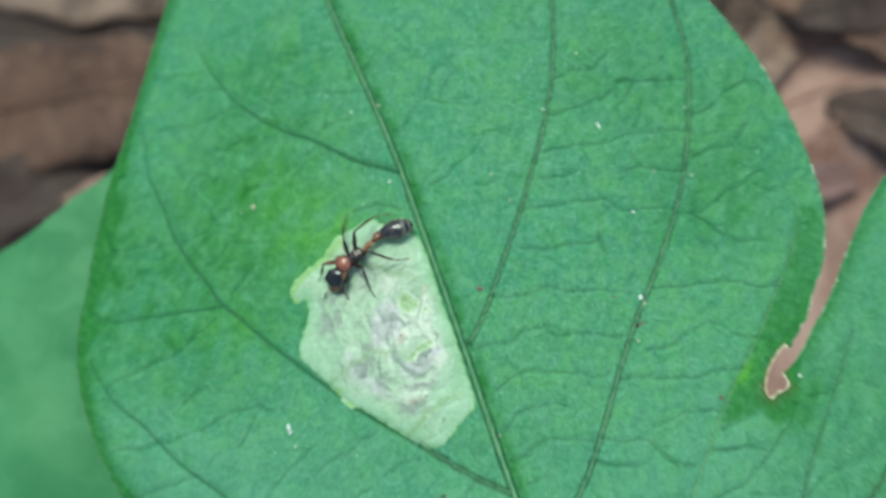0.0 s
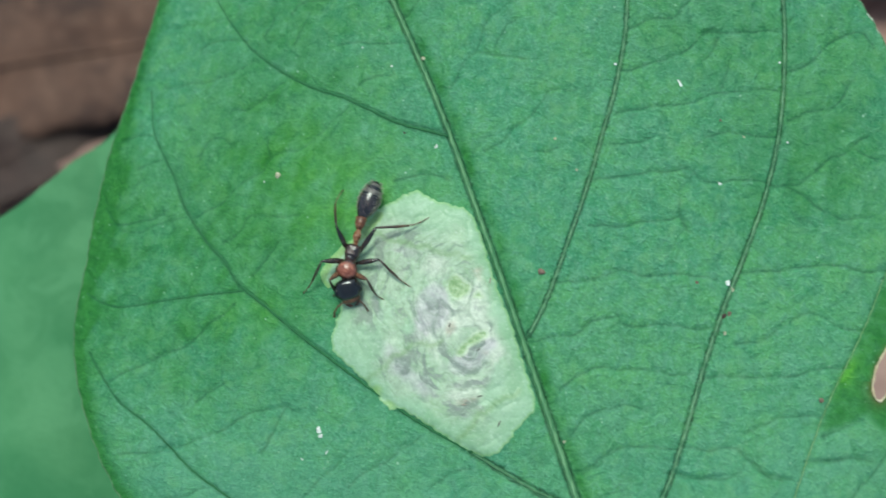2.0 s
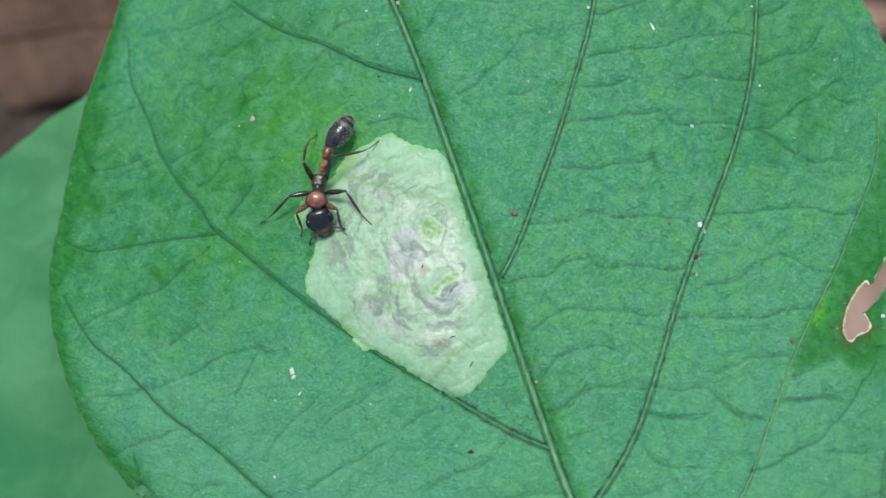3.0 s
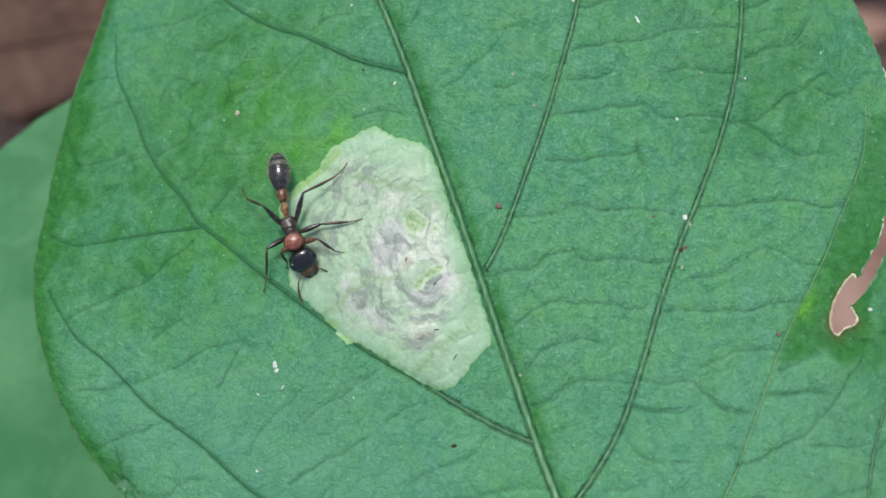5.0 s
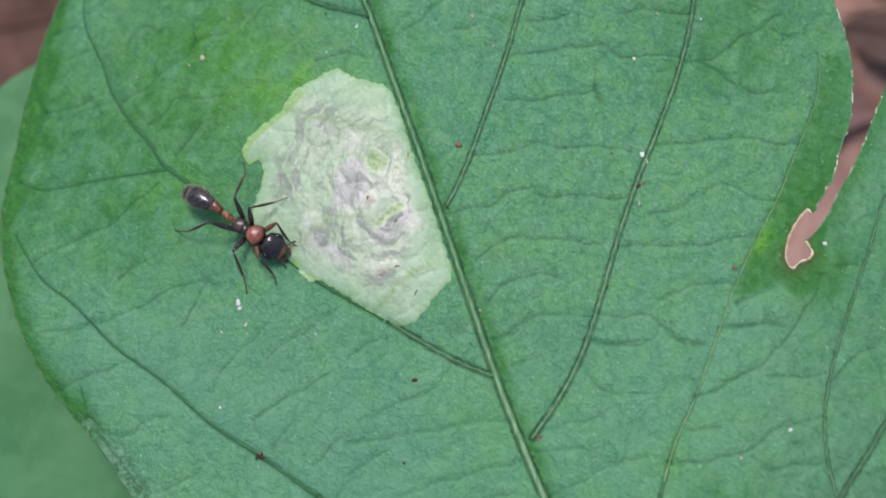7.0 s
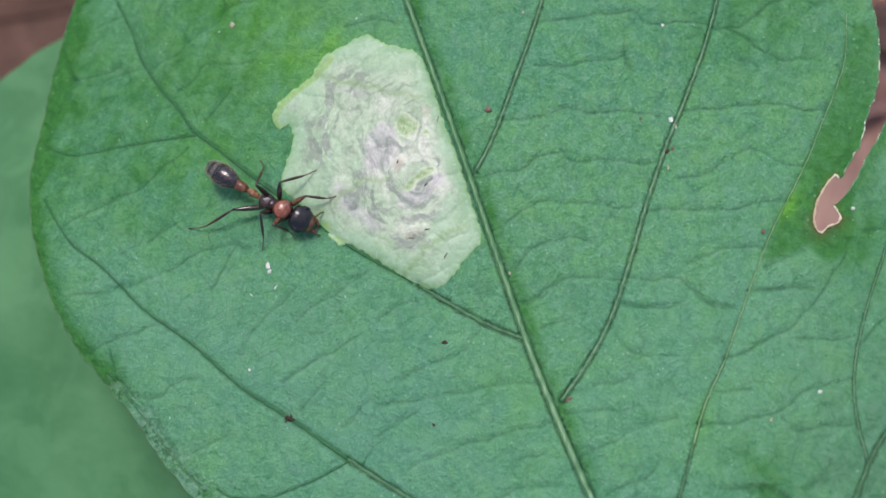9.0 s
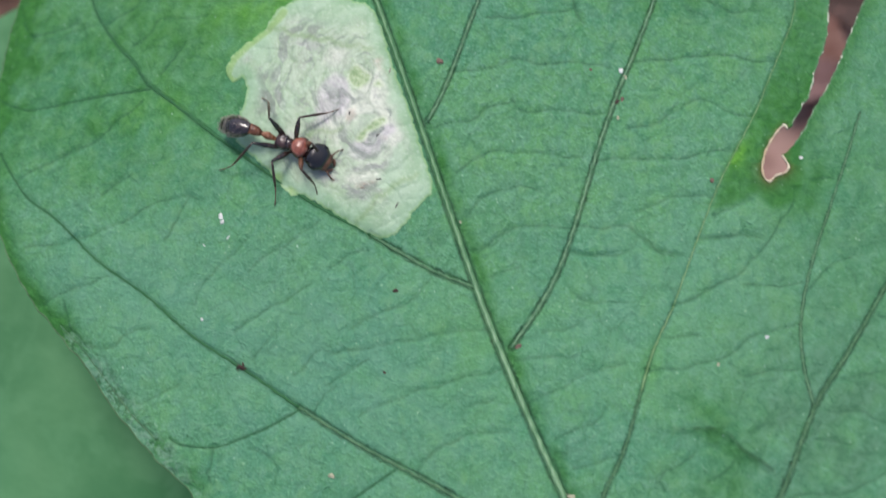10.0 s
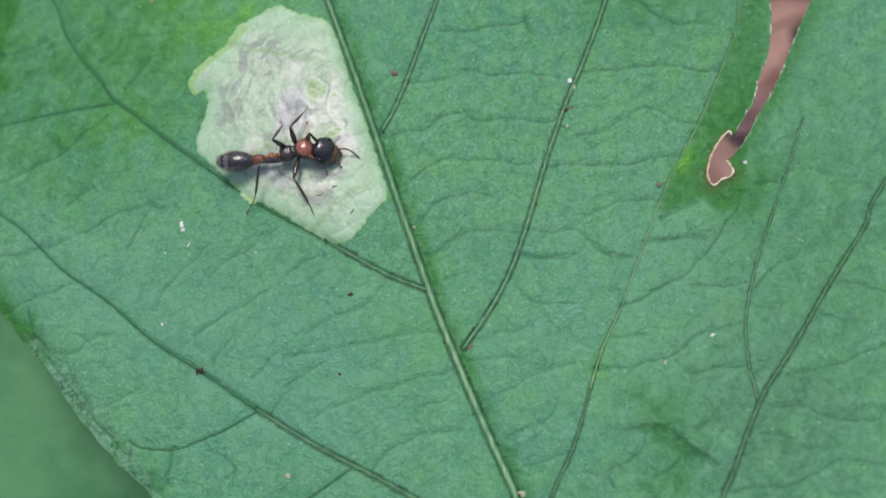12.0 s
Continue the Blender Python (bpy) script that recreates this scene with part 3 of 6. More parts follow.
# ---------------------------------------------------------------- the leaf
LEFT_EDGE = [(-27, 54), (-31, 40), (-33.9, 24.3), (-34.2, 22.3), (-35.2, 16.8), (-36.3, 11.4), (-36.9, 8.4), (-37.2, 5.5), (-37.4, 2.7), (-37.5, 0.0), (-37.8, -2.4),
             (-37.9, -4.8), (-37.6, -7.5), (-37.0, -9.8), (-36.2, -11.9), (-35.3, -14.0), (-34.0, -16.4), (-31.7, -19.7), (-30.4, -20.9), (-28.8, -22.7), (-27.3, -24.1),
             (-25.5, -26.5), (-24.0, -28.3), (-21.8, -30.5), (-19.8, -32.3), (-18.3, -33.5), (-17.0, -35.5)]
BASE_EDGE = [(-16, -41), (-10, -49), (0, -55), (10, -57), (16, -51), (22, -56), (34, -58), (50, -50), (62, -35), (68, -15), (66, 8),
             (58, 24), (48, 28), (41, 17)]
SINUS_RIGHT = [(36.3, 11.5), (34.3, 8.2), (32.4, 4.0), (31.1, 0.8), (30.1, -1.2), (29.05, -3.0), (28.35, -4.45), (27.5, -5.8)]
SINUS_HOLE = [(26.8, -6.5), (26.45, -6.75), (26.75, -7.2), (26.95, -7.65), (26.65, -8.15), (26.0, -8.4), (25.45, -8.9), (25.05, -8.6), (24.9, -7.9), (25.0, -7.3), (25.25, -6.4), (26.0, -5.05), (26.7, -4.3), (26.95, -4.6)]
RIGHT_EDGE = [(27.3, -4.3), (27.9, -3.1), (28.75, -1.6), (29.3, 0.4), (30.1, 2.6), (30.45, 4.5), (30.5, 7.6), (29.8, 10.8), (28.4, 14.4), (26.8, 17.6), (24.9, 20.8), (22.4, 23.8),
              (19.8, 26.7), (10, 36), (-8, 47)]
outline = np.vstack([ripple(spline(LEFT_EDGE, 0.3), 0.03, 2.3, 1), ripple(spline(BASE_EDGE, 1.5), 0.1, 4, 2), ripple(spline(SINUS_RIGHT, 0.2), 0.03, 1.1, 3),
                     ripple(spline(SINUS_HOLE, 0.12), 0.03, 0.5, 4), ripple(spline(RIGHT_EDGE, 0.3), 0.05, 1.4, 5)])

fine = 0.085
grid = Grid(np.r_[np.arange(-40, 40, fine), np.arange(40, 71, 0.7)], np.r_[np.arange(-60, -37, 0.7), np.arange(-37, 28.5, fine), np.arange(28.5, 57, 0.7)])

# main veins: name, half width at the start and the end, rib, points from the base outwards
VEINS = []


def vein(name, start, end, mat, *points):
    VEINS.append((name, start, end, mat, list(points)))


vein("midrib", 0.35, 0.16, RIB_PALE, (16, -50), (12.6, -39), (10.3, -33.3), (7.5, -27.4), (4.1, -19.7), (1.4, -12.6), (-2.7, -1.5), (-5.4, 5.5), (-8.5, 13.3), (-12, 20.8), (-15.1, 27.3), (-26, 52))
vein("vein", 0.20, 0.13, RIB, (6.1, -22.2), (8.0, -19.3), (9.6, -16.1), (11.0, -11.8), (12.3, -7.0), (13.7, -2.6), (15.4, 1.9), (16.9, 6.4), (17.9, 11), (18.3, 16.5), (18.0, 22.2), (16, 28))
vein("vein", 0.16, 0.13, RIB, (-0.85, -4.8), (0.4, -2.1), (1.8, 2.0), (3.1, 6.0), (4.3, 10.4), (5.5, 15.3), (6.1, 20.3), (5.9, 26.3), (4, 33))
vein("vein", 0.15, 0.11, RIB_DIM, (12.3, -37.5), (12.9, -33.3), (14.5, -29.5), (15.7, -25.2))
vein("vein", 0.11, 0.08, RIB_LIGHT, (15.7, -25.2), (16.6, -22.2), (18.1, -18.8))
vein("vein", 0.075, 0.05, RIB_LIGHT, (18.1, -18.8), (19.9, -13.7), (21.7, -9.0), (23.6, -5.2), (24.8, -2.7), (25.6, -0.6), (26.8, 2.3), (27.8, 5.3), (28.0, 9.0))
vein("vein", 0.19, 0.10, RIB_DIM, (17, -49), (21.5, -40), (25.3, -32.5), (28.0, -26.1), (30.6, -22.0), (33.9, -16.6), (36.9, -12.0), (38.9, -8.1), (52, 10))
vein("vein", 0.09, 0.06, RIB, (28.0, -26.0), (27.4, -22.9), (27.4, -19.4), (28.5, -14.9), (30.0, -10.7), (31.6, -6.3), (32.7, -3.0))
vein("vein", 0.22, 0.20, RIB_DIM, (3.2, -17.7), (0.2, -16.6), (-3.0, -14.9), (-4.9, -13.8))
vein("vein", 0.24, 0.19, RIB_DARK, (-4.9, -13.8), (-10.0, -11.1), (-14.9, -7.9), (-18.5, -5.4), (-21.6, -3.1), (-24.0, -1.4))
vein("vein", 0.17, 0.06, RIB_DARK, (-24.0, -1.4), (-25.3, 0.4), (-26.9, 2.0), (-28.9, 4.6), (-30.1, 7.1), (-31.3, 9.1), (-32.6, 11.4), (-33.4, 15.0))
vein("vein", 0.13, 0.05, RIB_DARK, (-23.5, -1.9), (-25.3, -2.1), (-27.5, -2.4), (-30.0, -2.8), (-32.2, -3.2), (-34.2, -3.4), (-36.0, -2.9), (-37.1, -2.3))
vein("vein", 0.25, 0.19, RIB_DIM, (12.5, -39), (2.5, -33.5), (-0.5, -32.0), (-5.1, -29.8), (-9.9, -27.1))
vein("vein", 0.22, 0.09, RIB_DARK, (-9.9, -27.1), (-14.4, -24.3), (-18.5, -21.9), (-22.5, -18.8), (-26.4, -16.3), (-28.3, -14.7), (-30.2, -13.0), (-31.5, -12.1), (-33.3, -10.9), (-34.9, -9.0), (-36.2, -7.2))
vein("vein", 0.12, 0.07, RIB_DARK, (-9.7, -27.2), (-12.1, -28.6), (-14.1, -29.5), (-16.3, -30.3), (-19.0, -30.2), (-19.9, -29.7))
vein("vein", 0.06, 0.10, RIB_DIM, (-29.4, -21.2), (-28.35, -22.25), (-27.5, -23.0), (-25.15, -25.65), (-23.1, -28.0), (-20.9, -29.9))
vein("vein", 0.12, 0.06, RIB_DARK, (-2.3, -31.5), (-3.7, -32.5), (-5.4, -33.7), (-7.5, -34.9))
vein("vein", 0.26, 0.05, RIB_DARK, (-7.4, 10.5), (-9.2, 11.0), (-11.5, 11.6), (-14.1, 12.8), (-16.2, 13.8), (-18.1, 14.4), (-20.1, 15.3), (-22.4, 16.7), (-24.5, 18.4), (-26.6, 20.9), (-28.2, 23.2))


CROSS = []  # small cross veins as curves


def cross(*points):
    CROSS.append(ripple(spline(points, 0.25), 0.07, 3.6, len(CROSS)))


cross((-32.5, 20.8), (-31.0, 20.8), (-28.6, 20.9), (-27.3, 21.2)), cross((-32.2, 15.2), (-30.7, 15.4), (-28.6, 15.5), (-26.9, 15.8), (-25.2, 16.4), (-24.1, 17.2))
cross((-28.9, 18.4), (-27.8, 19.1), (-26.0, 19.1), (-24.8, 18.8)), cross((-25.5, 12.9), (-24.1, 13.0), (-22.2, 14.4), (-21.2, 15.2))
cross((-22.0, 8.8), (-21.2, 9.2), (-19.7, 9.5), (-18.5, 10.2), (-17.4, 11.2), (-16.8, 12.0), (-15.7, 12.9))
cross((-22.0, 8.8), (-22.6, 7.8), (-23.9, 7.0), (-25.4, 5.6), (-26.7, 4.6), (-28.0, 4.0)), cross((-22.0, 8.8), (-22.3, 9.9), (-22.2, 10.4))
cross((-28.2, 8.6), (-27.5, 10.2), (-26.4, 10.6), (-25.2, 10.1)), cross((-34.5, 2.8), (-33.1, 2.8), (-31.6, 3.2), (-30.3, 3.7), (-28.9, 4.1)), cross((-35.8, 4.4), (-35.0, 3.2), (-34.5, 2.8))
cross((-35.8, 10.5), (-34.1, 11.0), (-32.6, 11.2)), cross((-33.7, 8.1), (-32.3, 8.7), (-31.2, 9.1)), cross((-25.4, 1.8), (-24.4, 2.6), (-23.3, 4.0), (-22.1, 4.1), (-20.4, 4.1), (-19.1, 4.1))
cross((-21.0, 21.1), (-19.7, 21.9), (-17.3, 22.1), (-14.8, 22.2)), cross((-23.4, 19.1), (-22.6, 20.2), (-22.2, 21.2)), cross((-20.6, 18.4), (-19.6, 20.2), (-19.3, 21.0))
cross((-7.6, 14.3), (-6.9, 15.4), (-6.3, 16.5), (-5.5, 17.3), (-5.1, 18.8), (-4.4, 20.0), (-3.5, 20.9)), cross((-5.5, 17.3), (-4.3, 17.0), (-3.3, 16.9), (-2.3, 16.9), (-1.8, 16.7))
cross((-11.3, 20.2), (-10.5, 21.3), (-10.3, 21.8)), cross((-4.6, 9.3), (-3.4, 10.1), (-2.2, 11.3), (-1.0, 12.4), (-0.3, 13.3), (0.5, 14.2), (2.4, 14.3))
cross((-14.7, 14.7), (-14.2, 15.2), (-13.2, 15.5), (-12.2, 15.5)), cross((-16.8, 18.2), (-14.9, 18.2), (-11.2, 18.1)), cross((-0.7, 9.3), (0.3, 9.5), (1.0, 9.8))
cross((-2.4, 19.7), (-3.4, 19.1), (-4.1, 17.6)), cross((-11.6, 6.9), (-10.6, 7.3), (-9.1, 7.5), (-7.3, 7.1))
cross((5.5, 12.4), (7.6, 13.0), (10.0, 13.2), (12.0, 13.8), (13.5, 14.3), (15.3, 14.5), (18.2, 14.7)), cross((5.5, 15.8), (7.8, 16.3), (9.8, 17.1), (11.2, 17.8), (12.0, 18.8), (12.7, 19.2))
cross((6.3, 19.1), (7.5, 19.7), (9.7, 20.1), (10.4, 20.9), (11.4, 21.7)), cross((12.0, 19.0), (13.7, 18.9), (15.2, 19.1), (17.7, 19.2)), cross((13.1, 18.5), (12.5, 17.2), (12.0, 16.7))
cross((5.0, 10.0), (7.1, 10.3), (8.4, 10.7)), cross((3.5, 7.2), (5.5, 7.5), (6.9, 7.8), (8.9, 8.0), (11.1, 8.3), (11.9, 7.4), (13.8, 7.4), (16.3, 7.6), (17.5, 7.3))
cross((3.6, 3.7), (6.3, 3.8), (8.2, 4.2), (10.2, 4.5), (10.4, 5.1), (10.5, 6.1)), cross((10.4, 4.6), (11.2, 3.4))
cross((17.5, 7.1), (19.3, 7.4), (20.8, 8.5), (22.0, 9.5), (23.5, 10.3), (24.8, 11.4)), cross((18.5, 7.1), (19.8, 6.6), (21.0, 5.5), (22.3, 5.0), (23.5, 4.9), (25.0, 5.0))
cross((18.4, 16.0), (19.8, 16.6), (21.2, 17.8), (22.7, 19.1), (24.3, 19.4), (25.3, 18.3)), cross((18.6, 12.4), (20.3, 13.0), (22.0, 13.5), (22.8, 14.3), (23.8, 15.8))
cross((13.5, 14.7), (13.7, 15.7), (14.2, 17.0)), cross((23.8, 10.4), (24.8, 9.9), (25.6, 9.4)), cross((12.3, 10.9), (14.6, 11.2), (18.0, 10.9))
cross((-24.2, -3.0), (-25.7, -4.3), (-27.2, -5.8), (-29.0, -6.9), (-30.3, -7.4)), cross((-36.1, 4.9), (-35.2, 3.3)), cross((-35.5, 3.5), (-33.4, 3.5), (-30.8, 4.3))
cross((-26.7, -10.8), (-25.5, -9.7), (-24.5, -9.2)), cross((-25.0, -13.0), (-23.5, -12.2), (-22.0, -11.3), (-19.9, -10.9), (-18.4, -11.2))
cross((-32.8, -15.0), (-30.2, -14.8), (-28.8, -14.2)), cross((-34.3, -9.3), (-31.9, -8.2), (-29.5, -6.9)), cross((-22.8, -0.7), (-20.8, 1.9))
cross((-21.2, -14.4), (-20.1, -12.1), (-19.4, -10.9)), cross((1.0, -0.6), (3.0, -0.6), (5.0, 0.1), (6.4, 0.3), (8.1, 0.0), (11.3, 0.2), (13.2, -0.2))
cross((14.9, 0.4), (16.8, 0.6), (19.9, 1.0), (21.3, 1.3), (22.7, 1.2), (23.9, 0.9), (26.1, 0.9)), cross((-0.7, -5.2), (0.7, -4.9), (2.7, -4.6), (3.6, -3.7), (5.0, -3.4), (5.8, -3.0))
cross((5.8, -3.0), (6.3, -3.9), (8.5, -3.7), (10.4, -3.8), (12.8, -3.9)), cross((1.6, -8.9), (2.5, -8.0), (3.9, -7.2), (5.8, -7.1), (7.5, -7.1), (9.4, -7.3), (11.4, -7.4))
cross((12.3, -7.6), (14.7, -7.4), (17.0, -7.4), (19.0, -7.2), (20.9, -6.7), (23.3, -6.4)), cross((2.6, -12.0), (3.5, -10.9), (5.2, -10.1), (6.4, -9.8), (8.1, -10.2))
cross((3.3, -15.0), (4.3, -14.3), (5.5, -13.4), (6.5, -12.9), (8.4, -12.9), (10.7, -12.9)), cross((10.8, -12.8), (12.8, -12.9), (14.7, -12.8), (15.7, -13.6), (16.9, -14.6), (18.8, -14.8))
cross((15.2, -11.6), (16.5, -11.1), (18.8, -10.2), (21.1, -10.3)), cross((10.5, -14.9), (13.3, -15.1))
cross((14.7, -5.0), (17.1, -4.4), (19.1, -2.9), (20.4, -2.5), (21.7, -3.0), (23.2, -3.6), (24.0, -3.8)), cross((21.1, -11.6), (22.7, -11.0), (23.9, -10.5))
cross((20.4, -13.5), (22.6, -13.4), (24.2, -13.1)), cross((28.5, -8.6), (30.4, -8.5)), cross((-16.5, -30.3), (-16.6, -32.5), (-16.3, -33.0))
cross((-13.6, -30.2), (-11.4, -31.4), (-11.5, -32.9)), cross((-28.4, -21.8), (-26.8, -22.9), (-24.9, -22.9), (-23.9, -21.8), (-22.0, -21.4))
cross((-25.5, -23.6), (-24.6, -25.7), (-23.2, -27.1), (-21.9, -27.0), (-19.3, -25.5)), cross((-31.5, -19.7), (-29.9, -19.0), (-27.8, -18.1), (-25.1, -17.2))
cross((-15.1, -21.5), (-14.4, -20.8), (-12.6, -19.7), (-10.6, -18.5), (-9.3, -17.7)), cross((-18.4, -19.4), (-18.0, -17.9), (-16.5, -16.3), (-14.5, -14.2))
cross((-14.4, -16.8), (-12.9, -15.5), (-10.8, -14.2), (-8.8, -12.6)), cross((-10.3, -24.7), (-8.6, -22.9), (-7.1, -22.9)), cross((-13.7, -23.5), (-12.5, -22.2), (-12.0, -21.2))
cross((-25.3, -13.0), (-27.4, -14.1), (-29.6, -14.4)), cross((-8.8, -27.9), (-8.1, -26.4), (-7.1, -25.4))
cross((-8.0, -23.0), (-5.9, -22.7), (-2.9, -22.1), (-0.4, -21.6), (2.9, -20.9), (4.6, -21.2)), cross((-6.0, -21.0), (-4.7, -20.1), (-3.0, -19.5), (-1.5, -18.7), (-0.1, -17.1))
cross((-5.2, -27.6), (-3.2, -26.6), (-1.0, -25.7), (1.0, -25.1), (2.7, -24.5), (5.4, -23.9)), cross((-0.8, -31.6), (0.7, -30.0), (2.4, -29.0), (3.9, -28.6), (6.0, -28.4))
cross((-8.0, -16.6), (-6.8, -15.5), (-5.0, -15.0)), cross((4.5, -16.9), (5.3, -16.6), (6.5, -16.0)), cross((3.1, -15.0), (4.5, -14.3), (5.7, -13.3))
cross((6.4, -23.1), (9.6, -22.8), (11.3, -22.7)), cross((7.5, -26.3), (9.2, -25.4), (10.6, -24.7), (12.6, -23.7), (14.5, -23.2))
cross((9.5, -28.8), (10.7, -28.2), (12.1, -27.8), (13.3, -26.3)), cross((10.5, -17.8), (12.0, -18.7), (14.7, -18.5)), cross((8.4, -21.0), (10.1, -20.7), (11.1, -20.2))
cross((9.5, -14.6), (11.7, -15.1), (14.7, -14.8)), cross((-7.8, -25.4), (-6.4, -24.4), (-4.6, -23.4)), cross((3.1, -26.7), (4.8, -26.1)), cross((10.9, -30.9), (12.9, -30.4), (14.1, -29.9))
cross((16.1, -23.7), (18.1, -23.5), (19.9, -23.1), (21.6, -22.6), (22.9, -21.7), (24.4, -20.7), (27.2, -20.0)), cross((22.1, -23.0), (22.9, -23.8), (24.3, -23.6), (27.0, -23.3))
cross((20.4, -31.5), (21.4, -30.9), (22.4, -30.0)), cross((30.2, -23.8), (32.1, -23.5), (34.6, -22.7), (37.4, -21.4))
cross((29.0, -26.2), (31.2, -26.3), (32.3, -26.8), (34.2, -27.3), (36.0, -27.1), (36.8, -26.4)), cross((25.8, -32.6), (27.5, -32.1), (30.0, -31.9), (32.0, -30.7), (33.6, -30.1), (36.3, -30.3))
cross((27.8, -17.4), (29.7, -15.5), (31.3, -14.6)), cross((34.8, -16.4), (36.7, -17.0), (37.9, -17.3)), cross((23.3, -17.0), (25.1, -17.1), (27.6, -16.8)), cross((27.9, -28.3), (30.3, -28.5))
cross((18.1, -18.8), (20.7, -17.5), (23.7, -15.5), (26.4, -11.8), (27.6, -9.4)), cross((-29.1, -19.3), (-28.8, -20.8), (-28.1, -22.0)), cross((-16.4, -30.3), (-16.5, -31.5), (-16.9, -32.3)), cross((-19.7, -30.2), (-20.0, -31.4), (-19.4, -32.2)), cross((17.4, -21.1), (19.9, -21.0)), cross((17.3, -32.3), (17.1, -31.4), (19.5, -29.6)), cross((23.4, -28.0), (24.4, -27.3)), cross((33.0, -19.1), (34.7, -19.7))
cross((15.9, -13.7), (16.9, -14.6), (18.2, -15.0)), cross((20.0, -13.7), (22.4, -13.2), (24.7, -13.4))


def areoles(g, size, seed):
    """Distance from the borders of irregular cells of about that size, and a number for each cell."""
    rng = np.random.default_rng(seed)
    n = int(140 / size)
    sx, sy, tone = rng.uniform(0.05, 0.95, (n, n)), rng.uniform(0.05, 0.95, (n, n)), rng.uniform(0, 1, (n, n))
    wx, wy = g.x + 0.16 * size * waves(g.x, g.y, 1.1 * size, seed + 1), g.y + 0.16 * size * waves(g.x, g.y, 1.1 * size, seed + 2)
    u, v = (wx + 65) / size, (wy + 70) / size
    i, j = np.floor(u).astype(int), np.floor(v).astype(int)
    first, second, pick = np.full(g.x.shape, 9.0), np.full(g.x.shape, 9.0), np.zeros(g.x.shape)
    for di in (-1, 0, 1):
        for dj in (-1, 0, 1):
            a, b = np.clip(i + di, 0, n - 1), np.clip(j + dj, 0, n - 1)
            d = np.hypot(i + di + sx[b, a] - u, j + dj + sy[b, a] - v)
            nearer = d < first
            second = np.where(nearer, first, np.minimum(second, d))
            pick = np.where(nearer, tone[b, a], pick)
            first = np.where(nearer, d, first)
    return (second - first) * size * 0.5, pick


def leaf_fields(g):
    """Height and colour fields of the blade over a grid."""
    z = relief(g.x, g.y) + 0.07 * waves(g.x, g.y, 9.0, 21) + 0.02 * waves(g.x, g.y, 3.2, 22)
    seam, crossing, valley, cell = np.zeros(g.x.shape), np.zeros(g.x.shape), np.full(g.x.shape, 3.5), np.zeros(g.x.shape)
    ragged, patchy = waves(g.x, g.y, 0.45, 61) + 0.6 * waves(g.x, g.y, 1.1, 62), 0.82 + 0.25 * waves(g.x, g.y, 1.6, 63)
    for name, w0, w1, mat, points in VEINS:
        d, _, _, along = g.near(spline(points, 0.4), 3.5)
        w = w0 + (w1 - w0) * along
        d = np.abs(d + ragged * ((0.10 if name == "midrib" else 0.20) * w + 0.015))
        valley = np.minimum(valley, d * (0.22 / (w + 0.06)) ** 0.5)
        pale = mat is not RIB_DARK
        z -= (0.45 if pale else 0.22) * w * np.exp(-((d / (1.35 * w)) ** 2))
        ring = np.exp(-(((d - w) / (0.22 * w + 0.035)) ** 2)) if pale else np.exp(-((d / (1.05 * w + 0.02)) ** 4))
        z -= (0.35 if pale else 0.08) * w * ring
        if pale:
            # flank lines: vein pigment plus painted groove shade
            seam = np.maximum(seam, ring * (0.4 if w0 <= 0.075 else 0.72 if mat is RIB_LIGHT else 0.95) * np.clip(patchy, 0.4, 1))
        else:
            band = 0.74 * np.exp(-((d / (1.2 * w + 0.03)) ** 4))
            crossing = np.maximum(crossing, band * np.clip(patchy + 0.1, 0.6, 1))
    for n, curve in enumerate(CROSS):
        d, _, _, along = g.near(curve, 0.9)
        w = 0.12 * (1.15 - 0.4 * along)
        crossing = np.maximum(crossing, np.exp(-((d / (w * (1 + 0.3 * ragged))) ** 2)) * (0.62 + 0.28 * np.sin(3.1 * n) ** 2) * np.clip(patchy, 0.5, 1))
        z -= 0.09 * np.exp(-((d / 0.26) ** 2))
    for size, width, amount, seed in ((3.1, 0.085, 0.36, 81), (1.25, 0.06, 0.20, 91)):
        d, pick = areoles(g, size, seed)
        line = np.exp(-((d / width) ** 2)) * np.clip(0.55 + 0.5 * waves(g.x, g.y, 4.5, seed + 5) + 0.25 * waves(g.x, g.y, 1.3, seed + 6), 0, 1)
        crossing = np.maximum(crossing, amount * line)
        cell += 0.5 * (1 - np.exp(-((d / 0.28) ** 2))) * (0.25 + 0.75 * pick)
        z += (0.034 + 0.009 * size) * (1 - np.exp(-d / 0.22)) * np.clip(0.7 + 0.4 * waves(g.x, g.y, 6, seed + 7), 0.1, 1.2)
    z += 0.20 * (1 - np.exp(-valley / 1.1))
    return z, seam, crossing, cell * (1 - np.exp(-valley / 0.8))


def blob(g, x, y, rx, ry, turn=0.0):
    c, s = math.cos(radians(turn)), math.sin(radians(turn))
    u, v = ((g.x - x) * c + (g.y - y) * s) / rx, ((g.y - y) * c - (g.x - x) * s) / ry
    return np.exp(-(u * u + v * v))


